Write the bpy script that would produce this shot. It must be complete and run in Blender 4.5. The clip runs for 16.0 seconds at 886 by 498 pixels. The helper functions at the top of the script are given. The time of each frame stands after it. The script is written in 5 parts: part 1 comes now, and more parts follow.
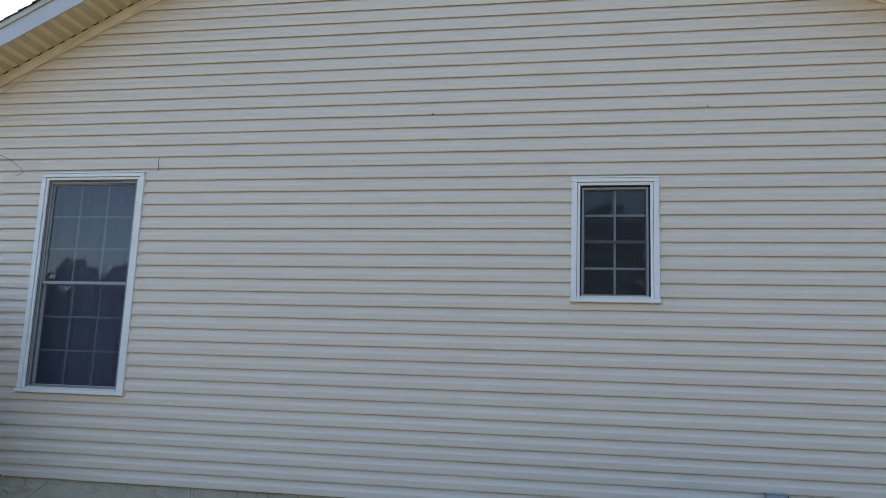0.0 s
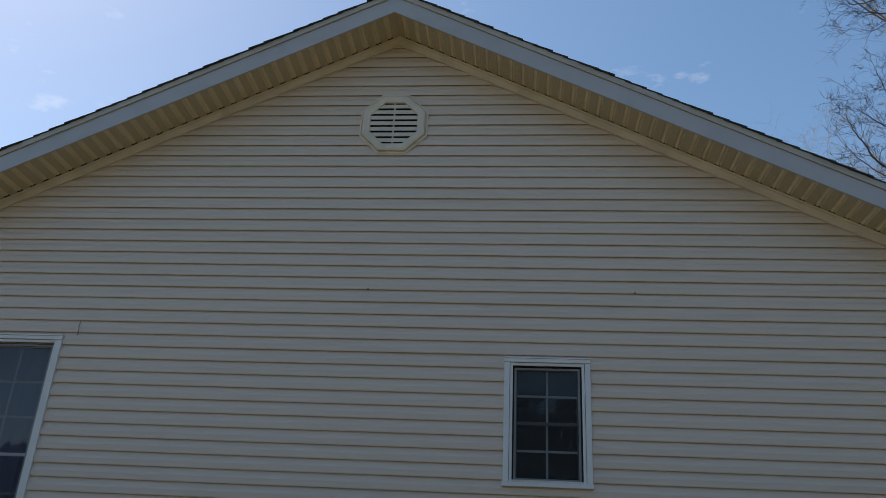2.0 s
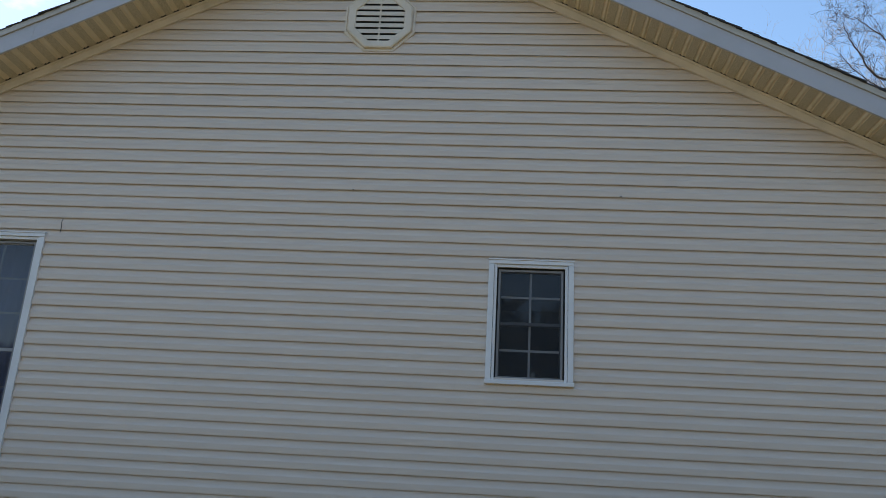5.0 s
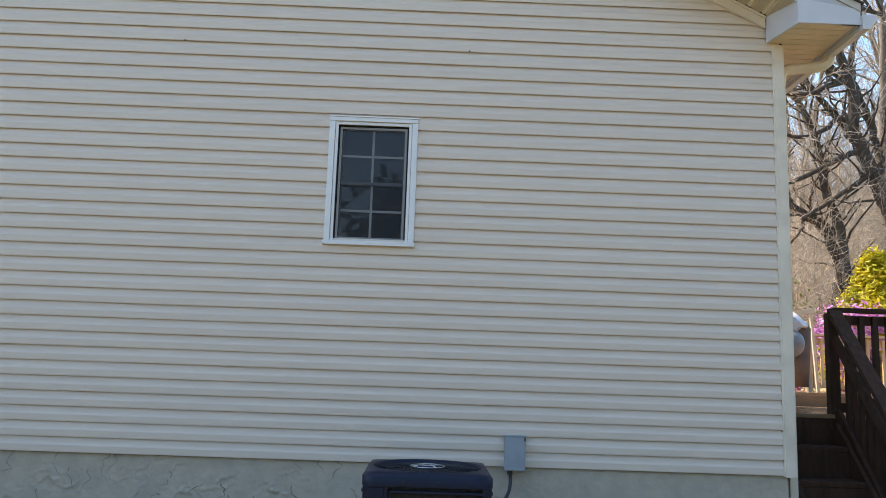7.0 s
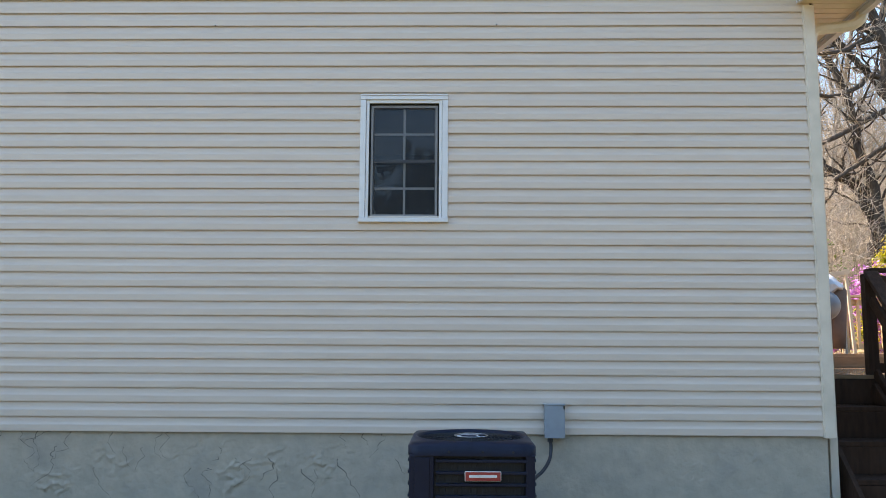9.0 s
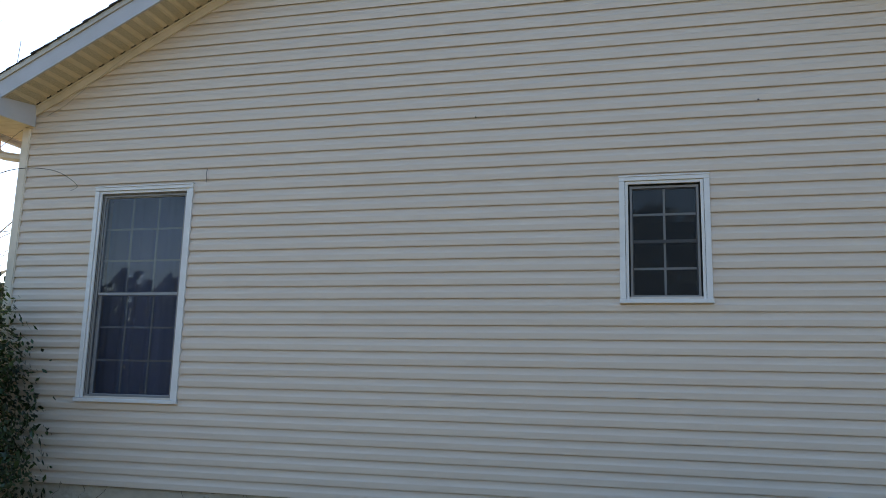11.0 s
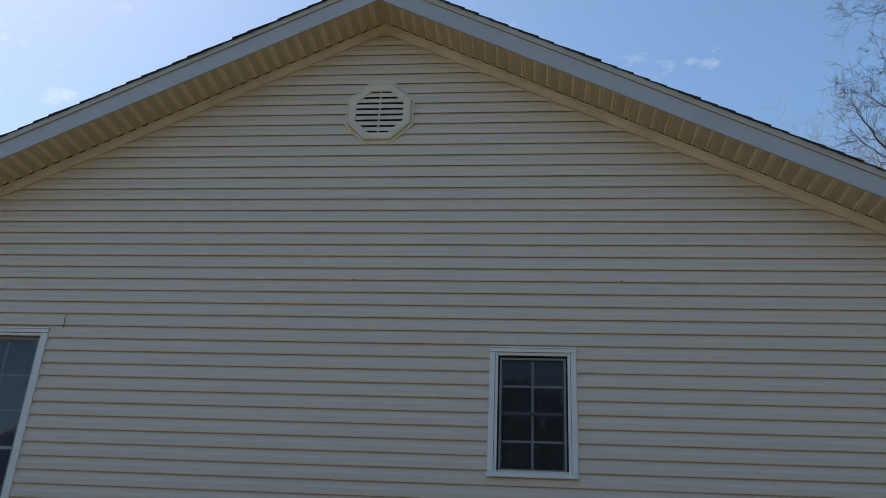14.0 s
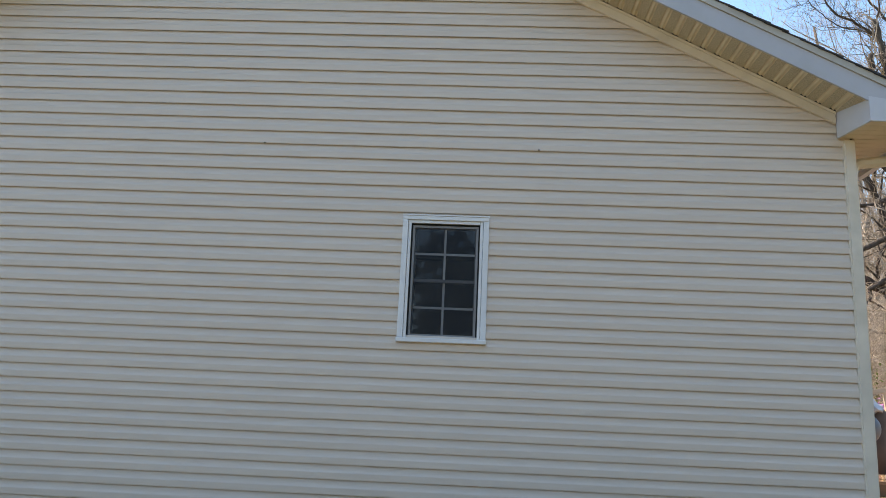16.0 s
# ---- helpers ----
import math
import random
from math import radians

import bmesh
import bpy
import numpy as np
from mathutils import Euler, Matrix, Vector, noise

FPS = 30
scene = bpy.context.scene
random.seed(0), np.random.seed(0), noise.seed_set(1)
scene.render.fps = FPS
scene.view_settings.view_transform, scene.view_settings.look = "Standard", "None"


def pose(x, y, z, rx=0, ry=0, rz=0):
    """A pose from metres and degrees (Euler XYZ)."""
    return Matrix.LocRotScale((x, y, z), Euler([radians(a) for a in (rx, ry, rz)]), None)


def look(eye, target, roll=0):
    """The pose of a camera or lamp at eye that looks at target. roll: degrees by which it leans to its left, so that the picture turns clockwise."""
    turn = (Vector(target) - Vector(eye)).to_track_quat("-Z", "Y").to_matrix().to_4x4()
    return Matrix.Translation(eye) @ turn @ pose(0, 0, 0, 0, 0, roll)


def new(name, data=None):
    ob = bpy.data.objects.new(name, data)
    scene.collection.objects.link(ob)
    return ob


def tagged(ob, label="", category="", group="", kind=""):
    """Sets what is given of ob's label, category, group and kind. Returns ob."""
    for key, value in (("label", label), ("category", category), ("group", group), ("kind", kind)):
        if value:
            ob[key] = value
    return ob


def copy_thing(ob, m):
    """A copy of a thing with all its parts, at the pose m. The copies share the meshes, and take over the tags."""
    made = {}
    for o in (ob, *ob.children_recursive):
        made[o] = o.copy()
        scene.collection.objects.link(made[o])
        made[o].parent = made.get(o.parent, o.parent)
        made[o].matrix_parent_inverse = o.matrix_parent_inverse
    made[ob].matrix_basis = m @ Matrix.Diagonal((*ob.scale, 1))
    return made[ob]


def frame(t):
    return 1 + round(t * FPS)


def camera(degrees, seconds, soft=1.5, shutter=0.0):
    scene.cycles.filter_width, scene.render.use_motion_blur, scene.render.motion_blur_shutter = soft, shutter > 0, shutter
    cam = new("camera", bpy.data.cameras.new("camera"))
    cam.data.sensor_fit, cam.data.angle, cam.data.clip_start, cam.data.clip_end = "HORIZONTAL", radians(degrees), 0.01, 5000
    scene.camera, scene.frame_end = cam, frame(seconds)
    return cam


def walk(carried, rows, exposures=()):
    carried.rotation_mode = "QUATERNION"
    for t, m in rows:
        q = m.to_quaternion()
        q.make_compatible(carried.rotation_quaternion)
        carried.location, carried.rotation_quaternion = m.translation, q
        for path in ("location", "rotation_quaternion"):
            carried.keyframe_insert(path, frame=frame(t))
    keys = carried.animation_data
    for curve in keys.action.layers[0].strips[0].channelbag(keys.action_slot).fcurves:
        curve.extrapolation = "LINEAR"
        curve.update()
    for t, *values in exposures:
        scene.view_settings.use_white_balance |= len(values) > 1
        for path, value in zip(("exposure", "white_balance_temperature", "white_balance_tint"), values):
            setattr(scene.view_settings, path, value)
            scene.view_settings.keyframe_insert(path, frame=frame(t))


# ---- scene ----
# ---------------- camera ----------------
cam = camera(57.9, 16.0, soft=0.8)
PATH = [
    (0, (0.179, -6.676, 1.663), (-0.189, -4.74, 2.0), 2.1),
    (0.5, (0.037, -6.754, 1.609), (-0.183, -4.826, 2.095), 1.4),
    (1, (0.034, -6.752, 1.603), (-0.172, -4.844, 2.17), 1.9),
    (1.5, (0.081, -6.66, 1.536), (-0.128, -4.803, 2.249), 2.4),
    (2, (0.115, -6.629, 1.571), (-0.075, -4.802, 2.362), 3.0),
    (2.5, (-0.025, -6.697, 1.584), (-0.179, -4.884, 2.412), 3.3),
    (3, (-0.075, -6.697, 1.602), (-0.221, -4.893, 2.452), 3.4),
    (3.5, (-0.075, -6.685, 1.607), (-0.22, -4.886, 2.47), 3.8),
    (4, (-0.04, -6.67, 1.577), (-0.192, -4.862, 2.419), 4.0),
    (4.5, (0.006, -6.64, 1.534), (-0.149, -4.784, 2.262), 3.5),
    (4.7, (0.046, -6.615, 1.528), (-0.111, -4.736, 2.196), 3.4),
    (6.8, (0.815, -6.304, 1.408), (0.764, -4.328, 1.713), 3.0),
    (7, (0.852, -6.296, 1.408), (0.883, -4.32, 1.714), 2.0),
    (7.5, (0.899, -6.31, 1.419), (1.097, -4.343, 1.724), 1.0),
    (8, (0.899, -6.342, 1.445), (1.129, -4.369, 1.677), -0.2),
    (8.5, (0.883, -6.365, 1.404), (1.043, -4.386, 1.64), -0.1),
    (9, (0.792, -6.38, 1.4), (0.757, -4.395, 1.64), 0.3),
    (9.2, (0.735, -6.393, 1.385), (0.622, -4.412, 1.634), 0.4),
    (11.3, (0.149, -6.657, 1.686), (-0.35, -4.763, 2.092), 1.7),
    (11.5, (0.129, -6.682, 1.693), (-0.358, -4.804, 2.177), 2.0),
    (12, (0.13, -6.703, 1.665), (-0.343, -4.868, 2.307), 2.6),
    (12.5, (0.243, -6.651, 1.587), (-0.137, -4.832, 2.327), 2.8),
    (13, (0.328, -6.622, 1.589), (0.068, -4.793, 2.356), 2.0),
    (13.5, (0.345, -6.601, 1.597), (0.114, -4.772, 2.373), 1.8),
    (14, (0.332, -6.553, 1.607), (0.116, -4.718, 2.372), 2.8),
    (14.5, (0.371, -6.484, 1.638), (0.164, -4.631, 2.361), 3.9),
    (15, (0.417, -6.428, 1.657), (0.21, -4.551, 2.315), 4.0),
    (15.5, (0.575, -6.414, 1.749), (0.433, -4.481, 2.241), 3.3),
    (16, (0.652, -6.454, 1.746), (0.558, -4.503, 2.174), 2.6),
]
EXPOSURES = [(t, stops - 0.15, kelvin + 800, tint + 8) for t, stops, kelvin, tint in (
    (0, 1.37, 6800, 10), (0.5, 1.2, 6800, 10), (1, 0.7, 6650, 9), (1.5, 0.18, 6580, 8), (2, -0.04, 6580, 8), (2.5, -0.09, 6580, 8), (3, -0.04, 6580, 8), (3.5, -0.04, 6580, 8), (4, -0.04, 6580, 8), (4.5, 0.21, 6750, 9), (4.7, 0.4, 6750, 10), (6.8, 1.47, 7150, 10), (7, 1.47, 7150, 10), (7.5, 1.47, 7150, 10), (8, 1.45, 7150, 10), (8.5, 1.65, 7000, 10), (9, 1.62, 7000, 10), (9.2, 1.54, 7000, 10),
    (11.3, 0.75, 6800, 10), (11.5, 0.37, 6650, 9), (12, -0.1, 6580, 8), (12.5, -0.28, 6580, 8), (13, 0.0, 6580, 8), (13.5, 0.13, 6580, 8), (14, 0.15, 6580, 8), (14.5, 0.3, 6900, 9), (15, 0.45, 6900, 10), (15.5, 0.77, 7150, 10), (16, 1.19, 7150, 10))]
walk(cam, [(t, look(eye, target, roll)) for t, eye, target, roll in PATH], EXPOSURES)

# ---------------- sky and sun ----------------
SUN_LEFT, SUN_UP = 58.0, 54.0          # degrees left of straight behind the house, and above the horizon
world = bpy.data.worlds.new("sky")
scene.world = world
world.use_nodes = True
wn, wl = world.node_tree.nodes, world.node_tree.links
wn.clear()
w_out = wn.new("ShaderNodeOutputWorld")
w_bg = wn.new("ShaderNodeBackground")
w_bg.inputs["Strength"].default_value = 0.19
w_sky = wn.new("ShaderNodeTexSky")
w_sky.sky_type = "NISHITA"
w_sky.sun_disc = False
w_sky.sun_elevation = radians(SUN_UP)
w_sky.sun_rotation = radians(-SUN_LEFT)
w_sky.air_density, w_sky.dust_density, w_sky.ozone_density = 1.0, 0.6, 1.0
# thin wisps of cloud
w_co = wn.new("ShaderNodeTexCoord")
w_map = wn.new("ShaderNodeMapping")
w_map.inputs["Scale"].default_value = (5.0, 6.5, 13.0)
w_noise = wn.new("ShaderNodeTexNoise")
w_noise.inputs["Scale"].default_value = 1.6
w_noise.inputs["Detail"].default_value = 7
w_noise.inputs["Roughness"].default_value = 0.6
w_ramp = wn.new("ShaderNodeValToRGB")
w_ramp.color_ramp.elements[0].position = 0.62
w_ramp.color_ramp.elements[1].position = 0.86
w_ramp.color_ramp.elements[1].color = (0.42, 0.42, 0.42, 1)
w_mix = wn.new("ShaderNodeMixRGB")
w_mix.inputs["Color2"].default_value = (7.5, 7.8, 8.2, 1)
wl.new(w_co.outputs["Generated"], w_map.inputs["Vector"])
wl.new(w_map.outputs["Vector"], w_noise.inputs["Vector"])
wl.new(w_noise.outputs["Fac"], w_ramp.inputs["Fac"])
wl.new(w_ramp.outputs["Color"], w_mix.inputs["Fac"])
w_hue = wn.new("ShaderNodeHueSaturation")          # clear spring sky, a little deeper than the model's
w_hue.inputs["Hue"].default_value = 0.494
w_hue.inputs["Saturation"].default_value = 1.21
wl.new(w_sky.outputs["Color"], w_hue.inputs["Color"])
wl.new(w_hue.outputs["Color"], w_mix.inputs["Color1"])
wl.new(w_mix.outputs["Color"], w_bg.inputs["Color"])
wl.new(w_bg.outputs["Background"], w_out.inputs["Surface"])

sun = new("sun", bpy.data.lights.new("sun", "SUN"))
sun.data.energy = 4.3
sun.data.angle = radians(0.5)
sun.data.color = (1.0, 0.95, 0.87)
_h = math.cos(radians(SUN_UP))
sun.matrix_world = look((0, 0, 30), (Vector((0, 0, 30)) - Vector((-math.sin(radians(SUN_LEFT)) * _h, math.cos(radians(SUN_LEFT)) * _h, math.sin(radians(SUN_UP))))))

# ---------------- materials ----------------
def material(name, colour, colour2=None, rough=0.5, metal=0.0, scale=8.0, stretch=(1, 1, 1), bump=0.1, bump_scale=60.0,
             stain=None, stain_amount=0.0, stain_scale=1.3, per_piece=0.0, spec=0.5, hue=0.0, translucent=0.0):
    """A surface with two scales of colour variation, fine relief and, for pieces, a small difference from piece to piece."""
    m = bpy.data.materials.new(name)
    m.use_nodes = True
    n, l = m.node_tree.nodes, m.node_tree.links
    b = n["Principled BSDF"]
    b.inputs["Roughness"].default_value = rough
    b.inputs["Metallic"].default_value = metal
    b.inputs["Specular IOR Level"].default_value = spec
    co = n.new("ShaderNodeTexCoord")
    mp = n.new("ShaderNodeMapping")
    mp.inputs["Scale"].default_value = stretch
    l.new(co.outputs["Object"], mp.inputs["Vector"])
    fine = n.new("ShaderNodeTexNoise")
    fine.inputs["Scale"].default_value = scale
    fine.inputs["Detail"].default_value = 6
    l.new(mp.outputs["Vector"], fine.inputs["Vector"])
    mix = n.new("ShaderNodeMixRGB")
    mix.inputs["Color1"].default_value = (*colour, 1)
    mix.inputs["Color2"].default_value = (*(colour2 or [c * 0.85 for c in colour]), 1)
    ramp = n.new("ShaderNodeValToRGB")
    ramp.color_ramp.elements[0].position = 0.35
    ramp.color_ramp.elements[1].position = 0.68
    l.new(fine.outputs["Fac"], ramp.inputs["Fac"])
    l.new(ramp.outputs["Color"], mix.inputs["Fac"])
    last = mix.outputs["Color"]
    if stain:
        big = n.new("ShaderNodeTexNoise")
        big.inputs["Scale"].default_value = stain_scale
        big.inputs["Detail"].default_value = 8
        big.inputs["Roughness"].default_value = 0.62
        l.new(co.outputs["Object"], big.inputs["Vector"])
        sr = n.new("ShaderNodeMapRange")
        sr.inputs["From Min"].default_value = 0.50
        sr.inputs["From Max"].default_value = 0.75
        sr.inputs["To Max"].default_value = stain_amount
        l.new(big.outputs["Fac"], sr.inputs["Value"])
        sm = n.new("ShaderNodeMixRGB")
        sm.inputs["Color2"].default_value = (*stain, 1)
        l.new(sr.outputs["Result"], sm.inputs["Fac"])
        l.new(last, sm.inputs["Color1"])
        last = sm.outputs["Color"]
    if per_piece:
        info = n.new("ShaderNodeObjectInfo")
        geo = n.new("ShaderNodeNewGeometry")
        add = n.new("ShaderNodeMath")
        add.operation = "ADD"
        fr = n.new("ShaderNodeMath")
        fr.operation = "FRACT"
        l.new(info.outputs["Random"], add.inputs[0])
        l.new(geo.outputs["Random Per Island"], add.inputs[1])
        l.new(add.outputs[0], fr.inputs[0])
        vr = n.new("ShaderNodeMapRange")
        vr.inputs["To Min"].default_value = 1 - per_piece
        vr.inputs["To Max"].default_value = 1 + per_piece
        l.new(fr.outputs[0], vr.inputs["Value"])
        hs = n.new("ShaderNodeHueSaturation")
        l.new(vr.outputs["Result"], hs.inputs["Value"])
        if hue:
            hr = n.new("ShaderNodeMapRange")
            hr.inputs["To Min"].default_value = 0.5 - hue
            hr.inputs["To Max"].default_value = 0.5 + hue
            l.new(fr.outputs[0], hr.inputs["Value"])
            l.new(hr.outputs["Result"], hs.inputs["Hue"])
        l.new(last, hs.inputs["Color"])
        last = hs.outputs["Color"]
    l.new(last, b.inputs["Base Color"])
    if bump:
        bn = n.new("ShaderNodeTexNoise")
        bn.inputs["Scale"].default_value = bump_scale
        bn.inputs["Detail"].default_value = 5
        l.new(mp.outputs["Vector"], bn.inputs["Vector"])
        bp = n.new("ShaderNodeBump")
        bp.inputs["Strength"].default_value = bump
        bp.inputs["Distance"].default_value = 0.01
        l.new(bn.outputs["Fac"], bp.inputs["Height"])
        l.new(bp.outputs["Normal"], b.inputs["Normal"])
    if translucent:
        tr = n.new("ShaderNodeBsdfTranslucent")
        l.new(last, tr.inputs["Color"])
        ms = n.new("ShaderNodeMixShader")
        ms.inputs["Fac"].default_value = translucent
        l.new(b.outputs["BSDF"], ms.inputs[1])
        l.new(tr.outputs["BSDF"], ms.inputs[2])
        l.new(ms.outputs["Shader"], n["Material Output"].inputs["Surface"])
    return m


VINYL = material("cream_vinyl_siding", (0.705, 0.57, 0.46), (0.675, 0.54, 0.435), rough=0.42, scale=5, stretch=(0.35, 1, 6), bump=0.06, bump_scale=30,
                 stain=(0.66, 0.53, 0.425), stain_amount=0.30, stain_scale=0.8, per_piece=0.012)
TRIM_CREAM = material("cream_vinyl_trim", (0.79, 0.665, 0.53), rough=0.4, scale=4, bump=0.03, stain=(0.5, 0.42, 0.27), stain_amount=0.3, stain_scale=2.0)
SOFFIT = material("tan_vinyl_soffit", (0.74, 0.60, 0.42), (0.68, 0.55, 0.38), rough=0.45, scale=5, bump=0.04, stain=(0.48, 0.39, 0.25), stain_amount=0.35, stain_scale=2.5)
SOFFIT_DARK = material("perforated_soffit_strip", (0.62, 0.50, 0.345), (0.40, 0.32, 0.22), rough=0.55, scale=110, bump=0.4, bump_scale=110)
WHITE = material("white_aluminium", (0.60, 0.575, 0.59), (0.56, 0.54, 0.55), rough=0.38, scale=3, bump=0.03, bump_scale=25, stain=(0.5, 0.5, 0.48), stain_amount=0.25, stain_scale=3)
WHITE_PVC = material("white_vinyl_window", (0.78, 0.75, 0.73), (0.74, 0.71, 0.69), rough=0.35, scale=6, bump=0.02, stain=(0.55, 0.54, 0.50), stain_amount=0.2, stain_scale=4)
STUCCO = material("rough_parged_stucco", (0.50, 0.42, 0.325), (0.42, 0.355, 0.275), rough=0.92, scale=7, bump=0.9, bump_scale=22, stain=(0.31, 0.285, 0.25), stain_amount=0.6, stain_scale=2.2)
CRACK = material("dark_stucco_crack", (0.10, 0.09, 0.075), (0.17, 0.15, 0.12), rough=0.95, scale=30, bump=0.3)
DRIP = material("beige_drip_edge", (0.50, 0.45, 0.38), (0.45, 0.40, 0.34), rough=0.45, scale=4, bump=0.03, stain=(0.36, 0.33, 0.28), stain_amount=0.4, stain_scale=2.5)
FASCIA = material("grey_white_fascia_metal", (0.49, 0.465, 0.48), (0.45, 0.43, 0.44), rough=0.38, scale=3, bump=0.03, bump_scale=25, stain=(0.38, 0.37, 0.36), stain_amount=0.3, stain_scale=3)
SHINGLE = material("dark_asphalt_shingle", (0.035, 0.035, 0.04), (0.06, 0.058, 0.06), rough=0.95, scale=90, bump=0.8, bump_scale=150, per_piece=0.25)
WOOD_DARK = material("dark_brown_stained_wood", (0.058, 0.028, 0.016), (0.036, 0.017, 0.010), rough=0.85, scale=9, stretch=(3, 3, 0.5), bump=0.35, bump_scale=40, per_piece=0.14,
                     stain=(0.065, 0.046, 0.034), stain_amount=0.4, stain_scale=5)
# colour raised to stand in for sun on the back railing
WOOD_SUN = material("sun_bright_deck_wood", (0.60, 0.41, 0.23), (0.46, 0.30, 0.16), rough=0.65, scale=6, stretch=(3, 3, 0.5), bump=0.3, bump_scale=40, per_piece=0.15)
WOOD_PALE = material("pale_bare_wood", (0.52, 0.43, 0.31), (0.42, 0.34, 0.24), rough=0.7, scale=8, bump=0.3, per_piece=0.1)
DECK_WET = material("wet_deck_boards", (0.34, 0.22, 0.13), (0.23, 0.15, 0.09), rough=0.12, scale=7, stretch=(0.6, 3, 3), bump=0.12, bump_scale=25, per_piece=0.15)
MOSSY = material("mossy_old_post", (0.08, 0.065, 0.045), (0.06, 0.075, 0.035), rough=0.9, scale=10, bump=0.6, bump_scale=35, stain=(0.07, 0.10, 0.04), stain_amount=0.7, stain_scale=4)
AC_GREY = material("dark_blue_grey_enamel", (0.009, 0.014, 0.032), (0.007, 0.010, 0.024), rough=0.42, scale=10, bump=0.03, stain=(0.03, 0.032, 0.038), stain_amount=0.3, stain_scale=6, spec=0.22)
AC_BLACK = material("black_coil_fins", (0.012, 0.012, 0.014), (0.022, 0.022, 0.024), rough=0.6, scale=60, stretch=(12, 12, 0.3), bump=0.5, bump_scale=40)
STEEL = material("bright_steel", (0.55, 0.56, 0.58), rough=0.28, metal=1.0, scale=20, bump=0.05)
BADGE_RED = material("red_badge", (0.36, 0.035, 0.03), rough=0.35, scale=10, bump=0)
BADGE_WHITE = material("badge_white", (0.75, 0.72, 0.68), rough=0.4, scale=10, bump=0)
BOX_GREY = material("grey_painted_steel", (0.30, 0.335, 0.36), (0.27, 0.30, 0.33), rough=0.45, metal=0.0, scale=8, bump=0.04, stain=(0.2, 0.2, 0.2), stain_amount=0.3, stain_scale=9)
CONDUIT = material("dark_grey_conduit", (0.035, 0.035, 0.042), rough=0.5, scale=20, bump=0.05)
CONCRETE = material("concrete_pad", (0.36, 0.35, 0.32), (0.28, 0.27, 0.25), rough=0.95, scale=9, bump=0.5, bump_scale=60)
GRASS_GROUND = material("lawn_soil", (0.11, 0.115, 0.05), (0.16, 0.135, 0.08), rough=1.0, scale=1.4, bump=0.6, bump_scale=40, stain=(0.21, 0.175, 0.115), stain_amount=0.6, stain_scale=0.25)
GRASS = material("grass_blades", (0.055, 0.10, 0.022), (0.09, 0.11, 0.035), rough=0.7, scale=3, bump=0, per_piece=0.3, translucent=0.25)
BARK = material("grey_brown_bark", (0.25, 0.205, 0.165), (0.14, 0.115, 0.09), rough=0.95, scale=14, stretch=(2, 2, 0.6), bump=0.8, bump_scale=18, per_piece=0.25)
BARK_DARK = material("dark_bark", (0.048, 0.037, 0.029), (0.085, 0.067, 0.053), rough=0.95, scale=10, stretch=(2, 2, 0.6), bump=0.9, bump_scale=16)
TWIG_PALE = material("pale_dry_stems", (0.58, 0.50, 0.39), (0.34, 0.28, 0.21), rough=0.9, scale=6, bump=0, per_piece=0.35)
TWIG_DARK = material("dark_bare_twigs", (0.075, 0.06, 0.05), (0.045, 0.036, 0.03), rough=0.9, scale=6, bump=0, per_piece=0.3)
TWIG = material("bare_twigs", (0.44, 0.37, 0.30), (0.24, 0.20, 0.16), rough=0.9, scale=6, bump=0, per_piece=0.3)
LEAF_GOLD = material("golden_conifer_foliage", (0.62, 0.50, 0.02), (0.42, 0.40, 0.03), rough=0.6, scale=2.5, bump=0, per_piece=0.35, hue=0.02, translucent=0.4)
LEAF_GREEN = material("evergreen_leaves", (0.46, 0.52, 0.35), (0.26, 0.34, 0.18), rough=0.28, scale=3, bump=0, per_piece=0.4, hue=0.02, translucent=0.3)
LEAF_HOLLY = material("glossy_dark_leaves", (0.022, 0.045, 0.016), (0.04, 0.065, 0.02), rough=0.22, scale=3, bump=0, per_piece=0.35, hue=0.015, translucent=0.15)
LEAF_SPRING = material("young_spring_leaves", (0.20, 0.24, 0.06), (0.14, 0.17, 0.05), rough=0.6, scale=3, bump=0, per_piece=0.4, hue=0.03, translucent=0.4)
FLOWER = material("pink_purple_blossom", (0.50, 0.16, 0.45), (0.62, 0.30, 0.58), rough=0.6, scale=6, bump=0, per_piece=0.3, hue=0.02, translucent=0.3)
LEAF_FAR = material("far_dark_foliage", (0.03, 0.05, 0.025), (0.05, 0.06, 0.03), rough=0.7, scale=0.5, bump=0, per_piece=0.3)
WOOD_CUT = material("bleached_bare_limb", (0.74, 0.66, 0.54), (0.58, 0.50, 0.40), rough=0.75, scale=9, bump=0.3)
LITTER = material("dry_leaf_litter", (0.46, 0.36, 0.22), (0.17, 0.15, 0.07), rough=1.0, scale=9, bump=1.0, bump_scale=18, stain=(0.16, 0.19, 0.06), stain_amount=0.7, stain_scale=0.9)
COVER_BROWN = material("brown_canvas_cover", (0.17, 0.105, 0.075), (0.12, 0.075, 0.055), rough=0.8, scale=5, bump=0.3, bump_scale=12)
COVER_SILVER = material("pale_plastic_cover", (0.62, 0.63, 0.65), (0.45, 0.46, 0.48), rough=0.25, scale=7, bump=0.6, bump_scale=14)
KETTLE = material("grey_enamel_hood", (0.20, 0.20, 0.205), rough=0.4, scale=5, metal=0.0, bump=0.05)
# white sash toned down to carry its shade; also on the screen frames
SASH_GREY = material("grey_shadowed_sash", (0.26, 0.245, 0.24), (0.22, 0.21, 0.205), rough=0.45, scale=6, bump=0.02)
# near-black, so the dimness of the unlit room is in its colour
ROOM = material("dim_room_dark", (0.045, 0.043, 0.041), rough=0.9, scale=2, bump=0)
